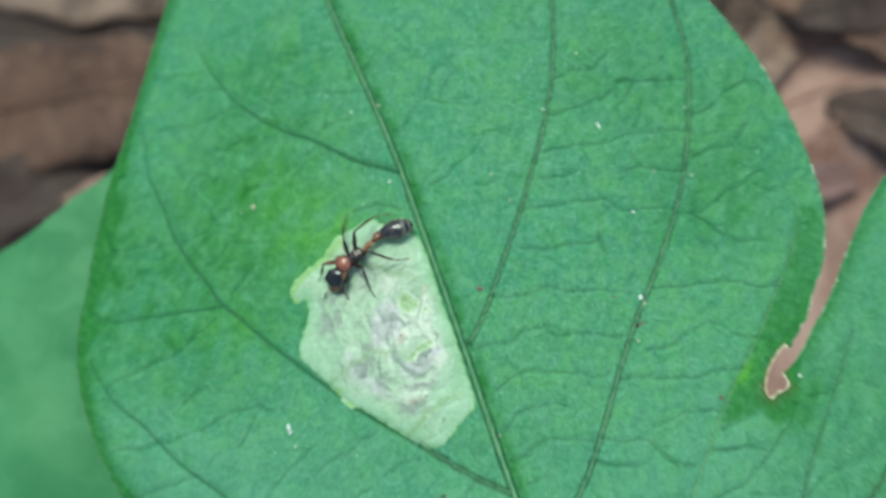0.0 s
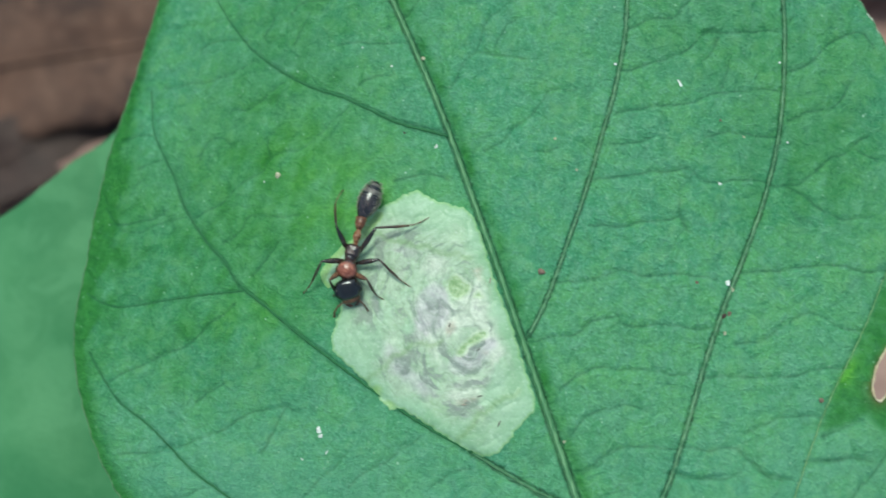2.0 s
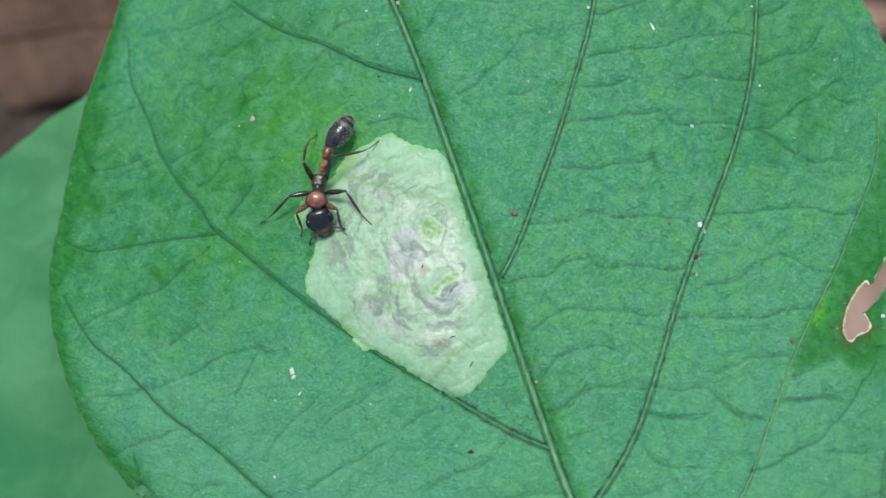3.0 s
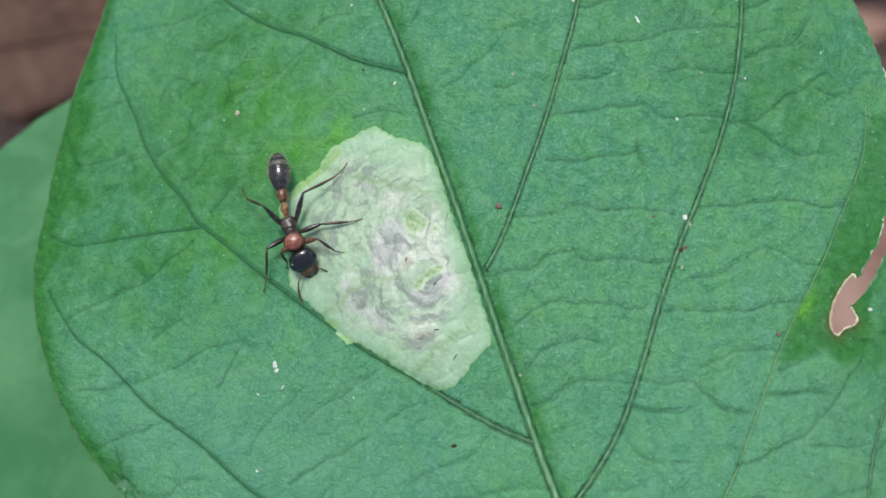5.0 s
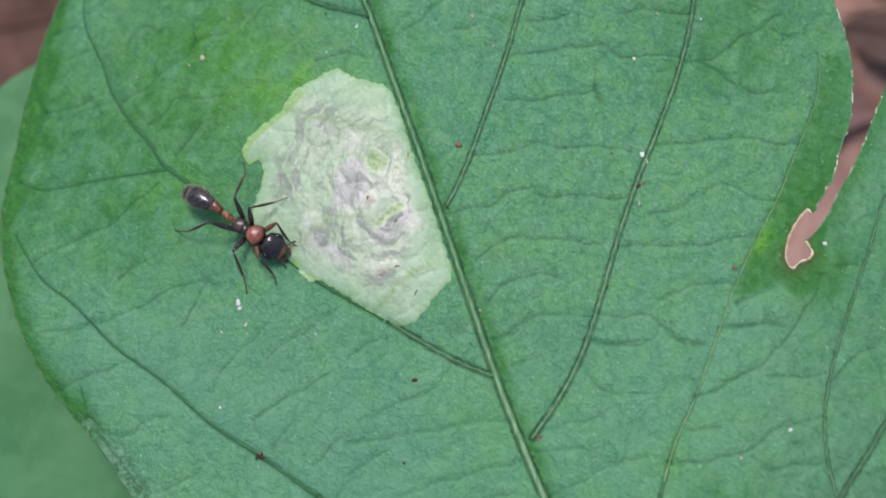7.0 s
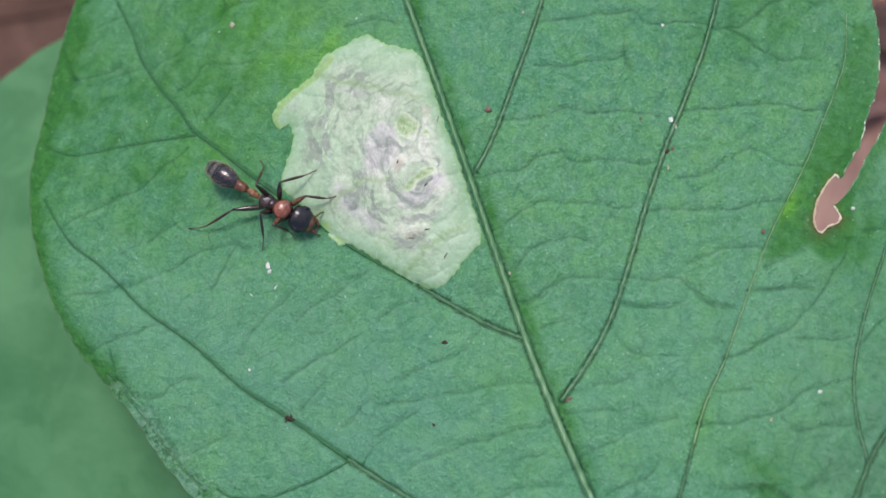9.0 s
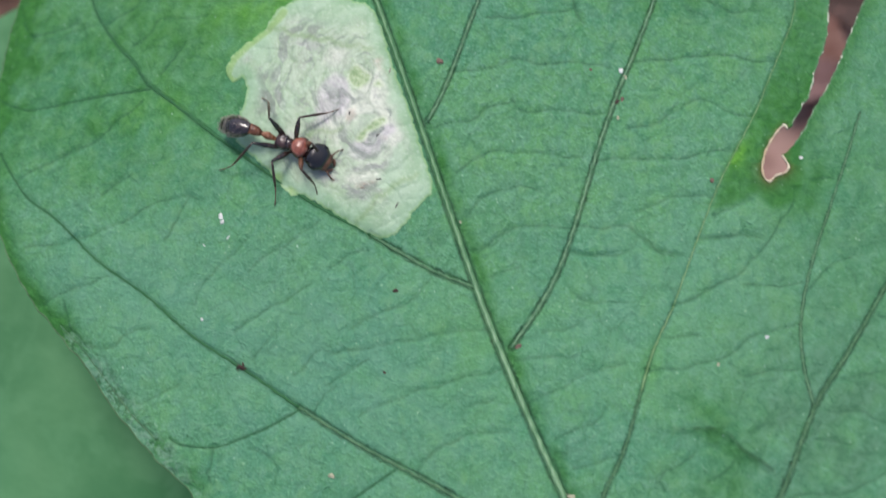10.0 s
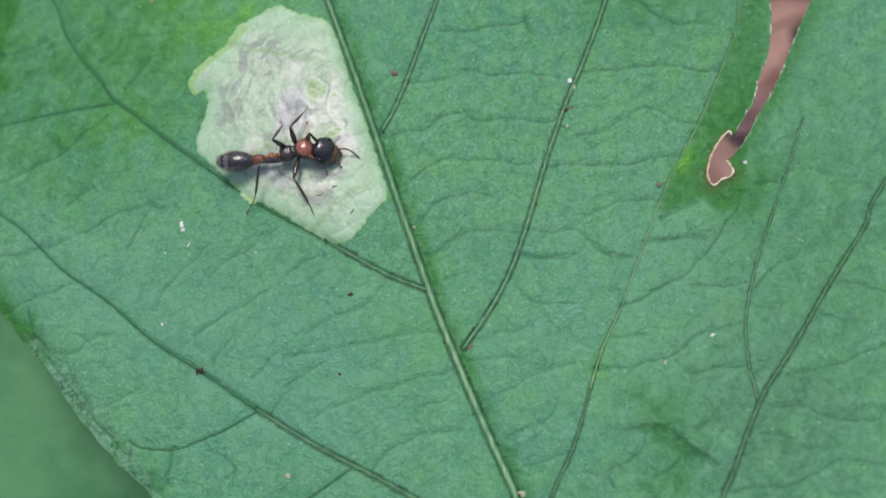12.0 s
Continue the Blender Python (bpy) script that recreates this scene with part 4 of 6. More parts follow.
height, seam, crossing, cell = leaf_fields(grid)
lx, ly, faces, edge = grid.cut(outline)
left_margin = np.clip(1 - edge / 2.2, 0, 1) ** 2 * (lx < 10)
height = height - 0.35 * left_margin + np.where(ly < -19, 0.14, 0.03) * left_margin * waves(lx, ly, 2.0, 31)
wrinkle, _, _, _ = grid.near(spline([(-28.5, -22.5), (-25.5, -25.6), (-22.8, -28.6), (-20.5, -31), (-18, -34.5)], 0.3), 2.4)
worn = 0.80 * np.clip(1 - wrinkle / 1.5, 0, 1) ** 0.7
marginal = np.exp(-((edge / 1.25) ** 2)) * (lx < -15) * np.clip((ly + 23.5) / 2, 0, 1)
height += 0.04 * marginal * waves(lx, ly, 0.9, 37)
height += worn * (0.10 * waves(lx, ly, 2.3, 33) + 0.05 * waves(lx + 0.8 * waves(lx, ly, 2.1, 39), ly + 0.8 * waves(lx, ly, 1.7, 40), 0.9, 33))
# a fold near the base of the side lobe
fold_d, _, fold_y, fold_u = grid.near(spline([(15.1, -27.6), (16.8, -27.8), (18.8, -27.8), (21.0, -27.8), (22.0, -28.3), (22.9, -29.3), (24.1, -30.0), (25.2, -30.9)], 0.3), 2.6)
above = np.clip(0.5 + (ly - fold_y) / 0.3, 0, 1)
taper = np.clip(fold_u * 2.2 - 0.1, 0, 1) * np.clip((1 - fold_u) * 6, 0, 1) * (fold_d < 2.5)
fold = taper * (above * np.exp(-((fold_d / 1.1) ** 2)) + (1 - above) * np.exp(-((fold_d / 0.32) ** 2)))
# shade on the fold's lower side, painted in dark green
fold_shade = taper * (1 - above) * np.exp(-((fold_d / 0.8) ** 2))
# the crease of the fold, its shade painted as a dark line
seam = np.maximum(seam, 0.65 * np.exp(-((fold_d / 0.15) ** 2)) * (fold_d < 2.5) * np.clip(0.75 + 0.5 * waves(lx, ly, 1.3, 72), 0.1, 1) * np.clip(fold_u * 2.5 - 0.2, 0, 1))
height += 0.34 * fold * (0.8 + 0.45 * waves(lx, ly, 2.2, 71))
strip = grid.inside(np.array([(20.9, -11.4), (22.6, -10.9), (24.4, -10.0), (25.6, -11.2), (27.2, -10.4), (28.2, -8.4), (27.6, -5.6), (28.6, -3.2), (29.4, -0.6), (30.6, 4.5), (30.4, 8.6), (28.1, 8.0), (27.8, 5.3), (26.8, 2.3), (25.6, -0.6), (24.8, -2.7), (23.6, -5.2), (21.7, -9.0)])).astype(float)
for _ in range(14):  # soften its border a little
    strip = 0.25 * (np.roll(strip, 1, 0) + np.roll(strip, -1, 0) + np.roll(strip, 1, 1) + np.roll(strip, -1, 1))
rib_d, rib_x, rib_y, _ = grid.near(spline(VEINS[0][4], 0.4), 2.0)
# painted shade on the right flank of the midrib's groove
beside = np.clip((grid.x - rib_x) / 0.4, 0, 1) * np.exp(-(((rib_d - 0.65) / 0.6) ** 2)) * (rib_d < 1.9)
uneven = 0.78 + 0.35 * waves(lx, ly, 5, 34) + 0.2 * waves(lx, ly, 1.7, 35)
slit_d, _, _, _ = grid.near(spline(SINUS_RIGHT, 0.2), 3.0)
# deep green areas of the blade together with the two painted shades
lush_shade = np.clip(0.7 * np.exp(-((slit_d / 1.1) ** 2)) * (slit_d < 2.9) + 0.95 * marginal + 0.95 * strip * np.clip(1.0 - 0.035 * (ly + 3), 0.6, 1) * (0.9 + 0.12 * waves(lx, ly, 1.4, 36)) + (0.8 * beside + 0.8 * blob(grid, 28.8, -9.3, 3.2, 1.6, 50) + 0.50 * blob(grid, -21, 0, 8.5, 7) + 0.70 * blob(grid, -22, 10, 9, 8) + 0.95 * blob(grid, -37, -1, 2.6, 9) + 0.8 * blob(grid, -36.5, 12, 2.0, 10, 12)
                + 0.55 * blob(grid, -30, -21, 3, 2.5, -40) + 0.8 * blob(grid, -29.1, -22.4, 1.2, 0.7, -45) + 0.8 * blob(grid, -20.4, -30.6, 1.3, 0.7, -40) + 0.75 * blob(grid, -17.5, -32.9, 1.5, 0.8, -50) + 0.5 * blob(grid, -26.4, -25.4, 1.1, 0.5, -50) + 0.8 * blob(grid, 20.6, -26.3, 2.6, 1.4, -20) + 0.85 * blob(grid, 21.6, -28.9, 1.7, 1.2, -20) + 0.75 * blob(grid, 22.0, -31.8, 1.3, 2.0, -10) + 0.35 * blob(grid, 20.2, -31.5, 2.2, 1.6) + 0.5 * fold_shade + 0.45 * blob(grid, -28, -6, 8, 5)
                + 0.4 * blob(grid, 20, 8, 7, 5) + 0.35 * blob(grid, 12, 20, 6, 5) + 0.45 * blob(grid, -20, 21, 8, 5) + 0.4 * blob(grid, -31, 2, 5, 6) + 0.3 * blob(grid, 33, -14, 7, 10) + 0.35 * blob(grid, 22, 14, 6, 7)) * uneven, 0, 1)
fresh = np.clip((1.2 * blob(grid, 23.2, -6.7, 1.4, 0.7, 55) * np.clip(strip * 1.6, 0, 1) + 0.45 * blob(grid, 16.8, -23.5, 0.9, 2.6, -15) + 0.7 * blob(grid, -14, 4.8, 5, 3.2) + 0.08 * blob(grid, 18, -21, 6, 4) + 0.25 * blob(grid, 3, -22, 4, 5) + 0.3 * blob(grid, -19, 9, 5, 4)
                 + 0.35 * blob(grid, -22, -3, 5, 3)) * uneven, 0, 1)
dull = np.clip((0.45 * blob(grid, 37, -6, 7, 12, -20) + 0.55 * blob(grid, 31, -25, 9, 9) + 0.65 * blob(grid, 28, -29, 6, 6) + 0.35 * blob(grid, 16, -33, 6, 4)) * uneven, 0, 1)
hole_d, _, _, _ = grid.near(spline(SINUS_HOLE, 0.12), 1.6)
scorch = np.clip(0.55 * np.exp(-((hole_d / 0.30) ** 2)) + 0.35 * np.exp(-((hole_d / 0.8) ** 2)) * (ly < -7.5), 0, 0.8)
height = height - 0.12 * strip

# where the blade is tinted pale blue-green as if reflecting the sky
sheen = np.clip((blob(grid, -8, -24, 15, 9, -20) + 0.6 * blob(grid, 19, -18, 13, 9, 20) + 0.6 * blob(grid, -26, -18, 8, 5)) * (0.85 + 0.3 * waves(lx, ly, 4, 38)), 0, 1)

leaf = tagged(new("lobed_leaf"), "large green lobed leaf with sunken veins and a chewed gap", "leaf")
leaf.matrix_basis = pose(0, 0, LEAF_Z)
cf, (cx, cy, cz, cseam, ccross, cfresh, clush_shade, cworn, cscorch, csheen, ccell, cdull) = compact(faces, lx, ly, height, seam, crossing, fresh, lush_shade, worn, scorch, sheen, cell, dull)
border = rim_of(cf)
n = len(cx)
top = np.stack([cx, cy, cz], 1)
# a thin rim below the border, and a coarse underside
ids = np.unique(border)
down = np.zeros(n, np.int64)
down[ids] = n + np.arange(len(ids))
rim = np.stack([border[:, 0], down[border[:, 0]], down[border[:, 1]], border[:, 1]], 1)
low = top[ids] - (0, 0, 0.28)
coarse = Grid(np.arange(-40, 71, 0.8), np.arange(-60, 57, 0.8))
ux, uy, uf, ue = coarse.cut(outline)
uf = uf[(ue.ravel()[uf] > 0).all(1)]


def leaf_top(x, y):
    """The height of the leaf's surface at places on it."""
    i = np.clip(np.searchsorted(grid.xs, x) - 1, 0, len(grid.xs) - 2)
    j = np.clip(np.searchsorted(grid.ys, y) - 1, 0, len(grid.ys) - 2)
    u = (x - grid.xs[i]) / (grid.xs[i + 1] - grid.xs[i])
    v = (y - grid.ys[j]) / (grid.ys[j + 1] - grid.ys[j])
    return (height[j, i] * (1 - u) + height[j, i + 1] * u) * (1 - v) + (height[j + 1, i] * (1 - u) + height[j + 1, i + 1] * u) * v


uf, (ux, uy) = compact(uf, ux, uy)
under = np.stack([ux, uy, relief(ux, uy) - 0.75], 1)
verts = np.vstack([top, low, under])
more = len(verts) - n
fields = {key: np.r_[values, np.zeros(more)] for key, values in (("seam", cseam), ("cross", ccross), ("fresh", cfresh), ("lush_shade", clush_shade), ("worn", cworn), ("scorch", cscorch), ("sheen", csheen), ("cell", ccell), ("dull", cdull))}
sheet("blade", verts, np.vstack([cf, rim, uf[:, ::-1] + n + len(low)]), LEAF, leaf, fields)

# raised ribs of the veins
for name, w0, w1, mat, points in VEINS:
    c = ripple(spline(points, 0.35), 0.02, 1.3, 7)
    w = np.linspace(w0, w1, len(c)) * (1 + 0.22 * waves(c[:, 0], c[:, 1], 0.8, 64))
    z = leaf_top(c[:, 0], c[:, 1]) + (0.02 if mat is RIB_DARK else 0.22) * w
    part(name, tube(bmesh.new(), np.c_[c, z], w * {RIB: 0.58, RIB_DIM: 0.55, RIB_PALE: 0.66, RIB_LIGHT: 0.62, RIB_DARK: 0.5}[mat], 8, 0.7), mat, leaf)

# the thin pale margin along the edges
for points, step_mm, amount, period, seed in ((LEFT_EDGE, 0.3, 0.03, 2.3, 1), (SINUS_RIGHT, 0.2, 0.03, 1.1, 3), (RIGHT_EDGE, 0.3, 0.05, 1.4, 5)):
    c = ripple(spline(points, step_mm), amount, period, seed)
    jag = 0.055 + 0.03 * np.abs(np.sin(np.arange(len(c)) * 1.9)) * np.abs(np.sin(np.arange(len(c)) * 0.37))
    part("margin", tube(bmesh.new(), np.c_[c, leaf_top(c[:, 0], c[:, 1]) - 0.02], jag, 6), MARGIN if points is LEFT_EDGE else MARGIN_PALE, leaf)

# dry pale rim round the chewed gap
c = spline(SINUS_HOLE[1:], 0.12)
wob = 0.085 + 0.03 * np.sin(np.arange(len(c)) * 0.9) + 0.02 * np.sin(np.arange(len(c)) * 2.3)
part("dry_rim", tube(bmesh.new(), np.c_[c, leaf_top(c[:, 0], c[:, 1]) + 0.03], wob, 7), DRY_RIM, leaf, "pale brown dried edge")

# the leaf stalk and the plant's stem, which carry the leaf
part("leaf_stalk", tube(bmesh.new(), spline([(16, -49.5, -0.6), (20, -58, -3), (27, -70, -14), (33, -80, -32)], 2.0), np.linspace(0.9, 1.3, len(spline([(16, -49.5, -0.6), (20, -58, -3), (27, -70, -14), (33, -80, -32)], 2.0))), 10), STEM, leaf)
path = spline([(34, -88, -1), (36, -84, 42), (33, -81, 73), (34, -80, 100), (36, -82, 132)], 4.0)
tagged(part("plant_stem", tube(bmesh.new(), path, np.linspace(2.6, 1.6, len(path)), 12), STEM), "upright green plant stem rooted in the soil", "stem")

# ---------------------------------------------------------------- the mined blotch
MINE_EDGE = [(-9.9, 6.2), (-11.7, 5.3), (-13.3, 4.4), (-14.3, 2.7), (-15.7, 1.6), (-17.0, 0.2), (-17.1, -1.0), (-16.4, -1.5), (-15.7, -1.2), (-15.4, -2.7),
             (-16.1, -5.9), (-14.6, -7.6), (-13.2, -8.8), (-12.2, -9.9), (-11.3, -10.75), (-10.3, -10.75), (-7.6, -12.3), (-5.4, -13.6), (-3.6, -14.0), (-2.4, -13.1), (-1.5, -11.8), (-0.7, -10.9),
             (-0.25, -9.8), (-1.3, -6.7), (-2.2, -4.0), (-3.5, -0.8), (-4.7, 2.7), (-5.6, 4.5), (-6.6, 5.0), (-8.5, 5.5)]
mine_line = ripple(ripple(spline(MINE_EDGE, 0.15, closed=True), 0.05, 1.3, 9), 0.03, 0.6, 10)
mg = Grid(np.arange(-18, 1, 0.08), np.arange(-15, 7.5, 0.08))
mx, my, mf, inset = mg.cut(mine_line)
cross_m = np.zeros(mg.x.shape)
for curve in ([(-15.2, 3.1), (-12.9, 2.7), (-11.1, 2.1), (-9.2, 1.8), (-7.0, 1.2), (-5.5, 1.1)], [(-13, -8.5), (-10, -6), (-7.5, -5.6)], [(-6, -13), (-4, -10.6), (-1.5, -9)]):
    d, _, _, _ = mg.near(ripple(spline(curve, 0.25), 0.12, 2.1, 3), 0.8)
    cross_m = np.maximum(cross_m, np.exp(-((d / 0.22) ** 2)))
swell = 0.03 + 0.20 * (1 - np.exp(-inset / 0.5)) + 0.015 * np.clip(inset, 0, 1) * waves(mx, my, 2.3, 41) + 0.004 * np.clip(inset, 0, 1) * waves(mx, my, 0.8, 42)
smooth_top = leaf_top(mx, my)
# feeding traces run in arcs round two centres
warp = 0.45 * waves(mg.x, mg.y, 4.2, 44) + 0.14 * waves(mg.x, mg.y, 1.5, 45)
reach = warp - np.log(np.exp(-np.hypot(mg.x + 6.2, mg.y + 1.3)) + np.exp(-np.hypot(mg.x + 5.2, mg.y + 5.4)))
across, along_arc = 0.30 * mg.x, 0.30 * mg.y
streak = np.zeros(mg.x.shape)
for line, strength in (([(-12.9, 2.6), (-11.8, 3.3), (-10.5, 3.5), (-9.3, 3.1), (-7.5, 2.5)], 0.7), ([(-13.7, 0.3), (-14.5, -1.3), (-14.0, -2.9), (-13.1, -3.5)], 0.9), ([(-10.9, -0.4), (-9.9, 0.7), (-9.2, 1.0)], 0.9),
                       ([(-11.8, -1.7), (-11.4, -3.1), (-10.8, -4.0)], 0.8), ([(-7.2, -3.5), (-6.4, -3.0), (-4.6, -2.8), (-3.5, -3.3)], 0.6), ([(-9.3, -8.4), (-7.9, -9.5), (-6.5, -10.3), (-4.8, -11.4), (-3.5, -11.5)], 0.8),
                       ([(-7.0, -8.8), (-4.9, -8.5), (-3.1, -8.1)], 0.8), ([(-3.1, -9.2), (-2.4, -10.0), (-2.8, -11.3)], 0.6), ([(-7.2, -5.5), (-6.8, -4.8), (-6.6, -3.9)], 0.6), ([(-8.9, -5.3), (-9.3, -6.4), (-8.6, -7.5)], 0.8),
                       ([(-12.8, -0.6), (-13.0, -2.0), (-12.3, -3.3), (-11.6, -4.4)], 0.7), ([(-12.0, -6.0), (-10.8, -7.3), (-9.6, -8.2)], 0.7), ([(-12.0, 1.4), (-10.8, 1.5), (-10.0, 0.3)], 0.7), ([(-7.6, -0.2), (-7.7, -1.2), (-7.2, -2.3)], 0.7), ([(-5.8, -7.0), (-4.6, -7.1), (-3.6, -6.6)], 0.5)):
    d, _, _, along = mg.near(ripple(spline(line, 0.15), 0.12, 0.9, 5), 0.8)
    streak = np.maximum(streak, strength * np.exp(-((d / 0.17) ** 2)) * np.sin(np.pi * np.clip(along, 0.08, 0.92)) ** 0.5 * np.clip(0.7 + 0.4 * waves(mg.x, mg.y, 1.0, 43), 0.2, 1.2))
swell = swell - 0.015 * np.clip(inset, 0, 1) * streak
cream = np.clip(1.0 * blob(mg, -3.4, -2.6, 1.5, 3.6, 20) + 1.0 * blob(mg, -5.2, -3.0, 2.4, 1.2, 5) + 0.7 * blob(mg, -2.9, -4.2, 1.2, 3.0, 20) + 0.7 * blob(mg, -8.2, -4.8, 2.2, 2.4) + 0.7 * blob(mg, -8.2, 0.4, 1.6, 1.4) + 0.6 * blob(mg, -3.0, -5.8, 1.4, 1.6)
                + 0.65 * blob(mg, -5.4, -9.0, 2.8, 1.5, 20) + 0.8 * blob(mg, -15.4, 0.6, 0.6, 1.0, -30), 0, 1)
stain = np.clip(0.9 * blob(mg, -4.5, -0.1, 0.9, 0.8, 20) + 0.75 * blob(mg, -3.7, -1.3, 0.6, 0.9) + 0.6 * blob(mg, -6.8, -4.4, 0.6, 1.1, -20) + 0.55 * blob(mg, -5.2, -9.9, 1.8, 0.5, 15) + 0.5 * blob(mg, -4.1, -6.2, 0.9, 0.5), 0, 1)
mint = np.clip(0.9 * blob(mg, -8.5, 4.2, 3.6, 1.9, -10) + 0.45 * blob(mg, -13.4, -0.6, 2.2, 3.2) + 0.40 * blob(mg, -9.8, -1.2, 1.2, 2.4, -20) + 0.4 * blob(mg, -2.4, -9.0, 1.6, 1.6) + 0.8 * blob(mg, -2.4, -10.4, 2.2, 2.6, 40) + 0.45 * blob(mg, -14.6, 1.2, 1.6, 1.6) + 0.4 * blob(mg, -11.6, -3.4, 1.0, 2.2, -15) + 0.8 * blob(mg, -13.6, -6.0, 2.6, 1.7, -35) + 0.7 * blob(mg, -5.5, -12.2, 3.0, 1.2, -25) + 0.6 * blob(mg, -2.6, -7.0, 0.9, 1.1) + 0.6 * blob(mg, -10.0, -4.4, 0.7, 0.9), 0, 1)
rim_d, _, _, _ = mg.near(spline([(-16.4, -1.6), (-17.0, -0.9), (-16.4, 0.5), (-15.3, 1.6), (-13.9, 2.8), (-12.7, 4.2)], 0.15), 1.2)
rim = np.clip(1.1 * np.exp(-((rim_d / 0.45) ** 2)) + 0.9 * blob(mg, -12.4, -9.3, 0.7, 0.6) + 0.8 * blob(mg, -11.3, -10.4, 0.8, 0.45, -30), 0, 1)
arcs = np.clip(0.35 * np.clip(inset / 2.0, 0, 1) + 0.55 * blob(mg, -13.0, -0.8, 3.4, 3.2) + 0.8 * blob(mg, -10.5, -6.6, 3.6, 2.4, -40) + 0.4 * blob(mg, -11.0, 2.2, 3.5, 1.2) + 0.8 * blob(mg, -4.5, -6.6, 2.2, 1.8) + 0.5 * blob(mg, -7.0, -9.5, 3.5, 2.0, -20) + 0.85 * blob(mg, -5.2, -3.4, 2.6, 2.6) + 0.7 * blob(mg, -4.4, 0.4, 1.6, 1.0), 0, 1)
island = np.zeros(mg.x.shape)
for points in ([(-7.0, -0.6), (-6.5, -0.3), (-5.9, -0.8), (-5.4, -1.1), (-5.6, -1.8), (-6.4, -2.2), (-7.0, -1.8), (-7.2, -1.2)], [(-5.1, -2.0), (-4.8, -1.5), (-4.4, -2.0)],
               [(-6.3, -6.1), (-5.8, -5.5), (-5.0, -4.8), (-4.2, -4.5), (-4.0, -4.9), (-4.8, -5.5), (-5.4, -5.8), (-5.7, -6.4), (-6.2, -6.5)]):
    ring = spline(points, 0.1, closed=True)
    d, _, _, _ = mg.near(ring, 0.6, closed=True)
    island = np.maximum(island, np.clip(0.5 + np.where(mg.inside(ring), d, -d) / 0.5, 0, 1))
swell = swell - 0.06 * island
lilac = np.clip(1.2 * blob(mg, -8.3, -3.1, 1.4, 2.1, -20) + 1.0 * blob(mg, -5.5, -6.9, 1.8, 1.1, 25) + 0.6 * blob(mg, -11.5, -6.5, 2.5, 1.2, -50) + 0.5 * blob(mg, -10.5, 1.5, 2.6, 0.8, -10) + 0.7 * blob(mg, -3.6, -0.4, 0.8, 1.3, 15) + 0.6 * blob(mg, -3.6, -5.4, 0.9, 0.8) + 0.5 * blob(mg, -8.5, -9.2, 2.0, 1.0, -35), 0, 1)
mf, (mx, my, mz, *zones) = compact(mf, mx, my, smooth_top + swell, inset, cross_m, streak, cream, lilac, island, stain, mint, rim, arcs, reach, across, along_arc)
border = rim_of(mf)
n = len(mx)
ids = np.unique(border)
down = np.zeros(n, np.int64)
down[ids] = n + np.arange(len(ids))
low = np.stack([mx, my, mz], 1)[ids] - (0, 0, 0.12)
mine = sheet("leaf_mine", np.vstack([np.stack([mx, my, mz], 1), low]), np.vstack([mf, np.stack([border[:, 0], down[border[:, 0]], down[border[:, 1]], border[:, 1]], 1)]),
             MINE, leaf, {key: np.r_[values, np.zeros(len(low))] for key, values in zip(("inset", "cross", "trace", "cream", "lilac", "island", "stain", "mint", "rim", "arcs", "reach", "across", "along"), zones)}, "pale whitish blister where a larva mined the leaf")


def mine_top(x, y):
    k = np.argmin((mx - x) ** 2 + (my - y) ** 2)
    return float(mz[k])


rng = random.Random(12)
for x, y, a, ln, mat in ((-2.9, -11.5, 60, 0.55, FRASS), (-4.4, -9.5, 15, 0.45, FRASS), (-5.6, -10.2, 10, 0.4, FRASS_RED),
                         (-4.6, -6.0, 40, 0.35, FRASS), (-3.9, -0.7, 80, 0.5, FRASS_RED), (-6.9, -4.2, 70, 0.35, FRASS)):
    dx, dy = math.cos(radians(a)) * ln / 2, math.sin(radians(a)) * ln / 2
    z = mine_top(x, y) + 0.03
    part("dropping", tube(bmesh.new(), [(x - dx, y - dy, z), (x - dx / 2, y - dy / 2 + 0.03, z + 0.02), (x + dx / 3, y + dy / 2, z + 0.02), (x + dx, y + dy, z)], [0.02, 0.05, 0.045, 0.015], 7), mat, mine)

# ---------------------------------------------------------------- specks on the leaf


SPECKS = []


def speck(x, y, size, look_of, stretch=1.0, turn=0.0):
    mat, label = look_of
    seed = len(SPECKS)
    bm = bmesh.new()
    bmesh.ops.create_icosphere(bm, subdivisions=3, radius=size)
    r = random.Random(seed)
    for v in bm.verts:
        v.co *= 1 + 0.7 * noise.noise(v.co / size * 0.9 + Vector((7.31 * seed + 0.37, 0.71, 0.19))) + r.uniform(-0.07, 0.07)
        v.co.x *= stretch
        v.co.z *= 0.6
    bmesh.ops.rotate(bm, cent=(0, 0, 0), matrix=Matrix.Rotation(radians(turn), 3, "Z"), verts=bm.verts)
    ob = part("debris_speck", bm, mat, None, "", smooth=False)
    ob.matrix_basis = pose(x * MM, y * MM, LEAF_Z + (float(leaf_top(np.array([x]), np.array([y]))[0]) + size * 0.35) * MM)
    SPECKS.append(tagged(ob, label, "debris", "specks on the leaf"))


W, B, T, D = ((SPECK_WHITE, "tiny white crumb lying on the green leaf"), (SPECK_BROWN, "tiny reddish brown crumb lying on the leaf"),
              (SPECK_TAN, "tiny tan crumb lying on the leaf"), (SPECK_DARK, "tiny dark crumb lying on the leaf"))
speck(14.1, -0.35, 0.16, W, 1.3, 120), speck(14.45, -0.85, 0.13, T, 1.6, 110), speck(13.75, -2.9, 0.16, D, 1.7, 10), speck(14.2, -2.7, 0.12, B, 1.5, 60)
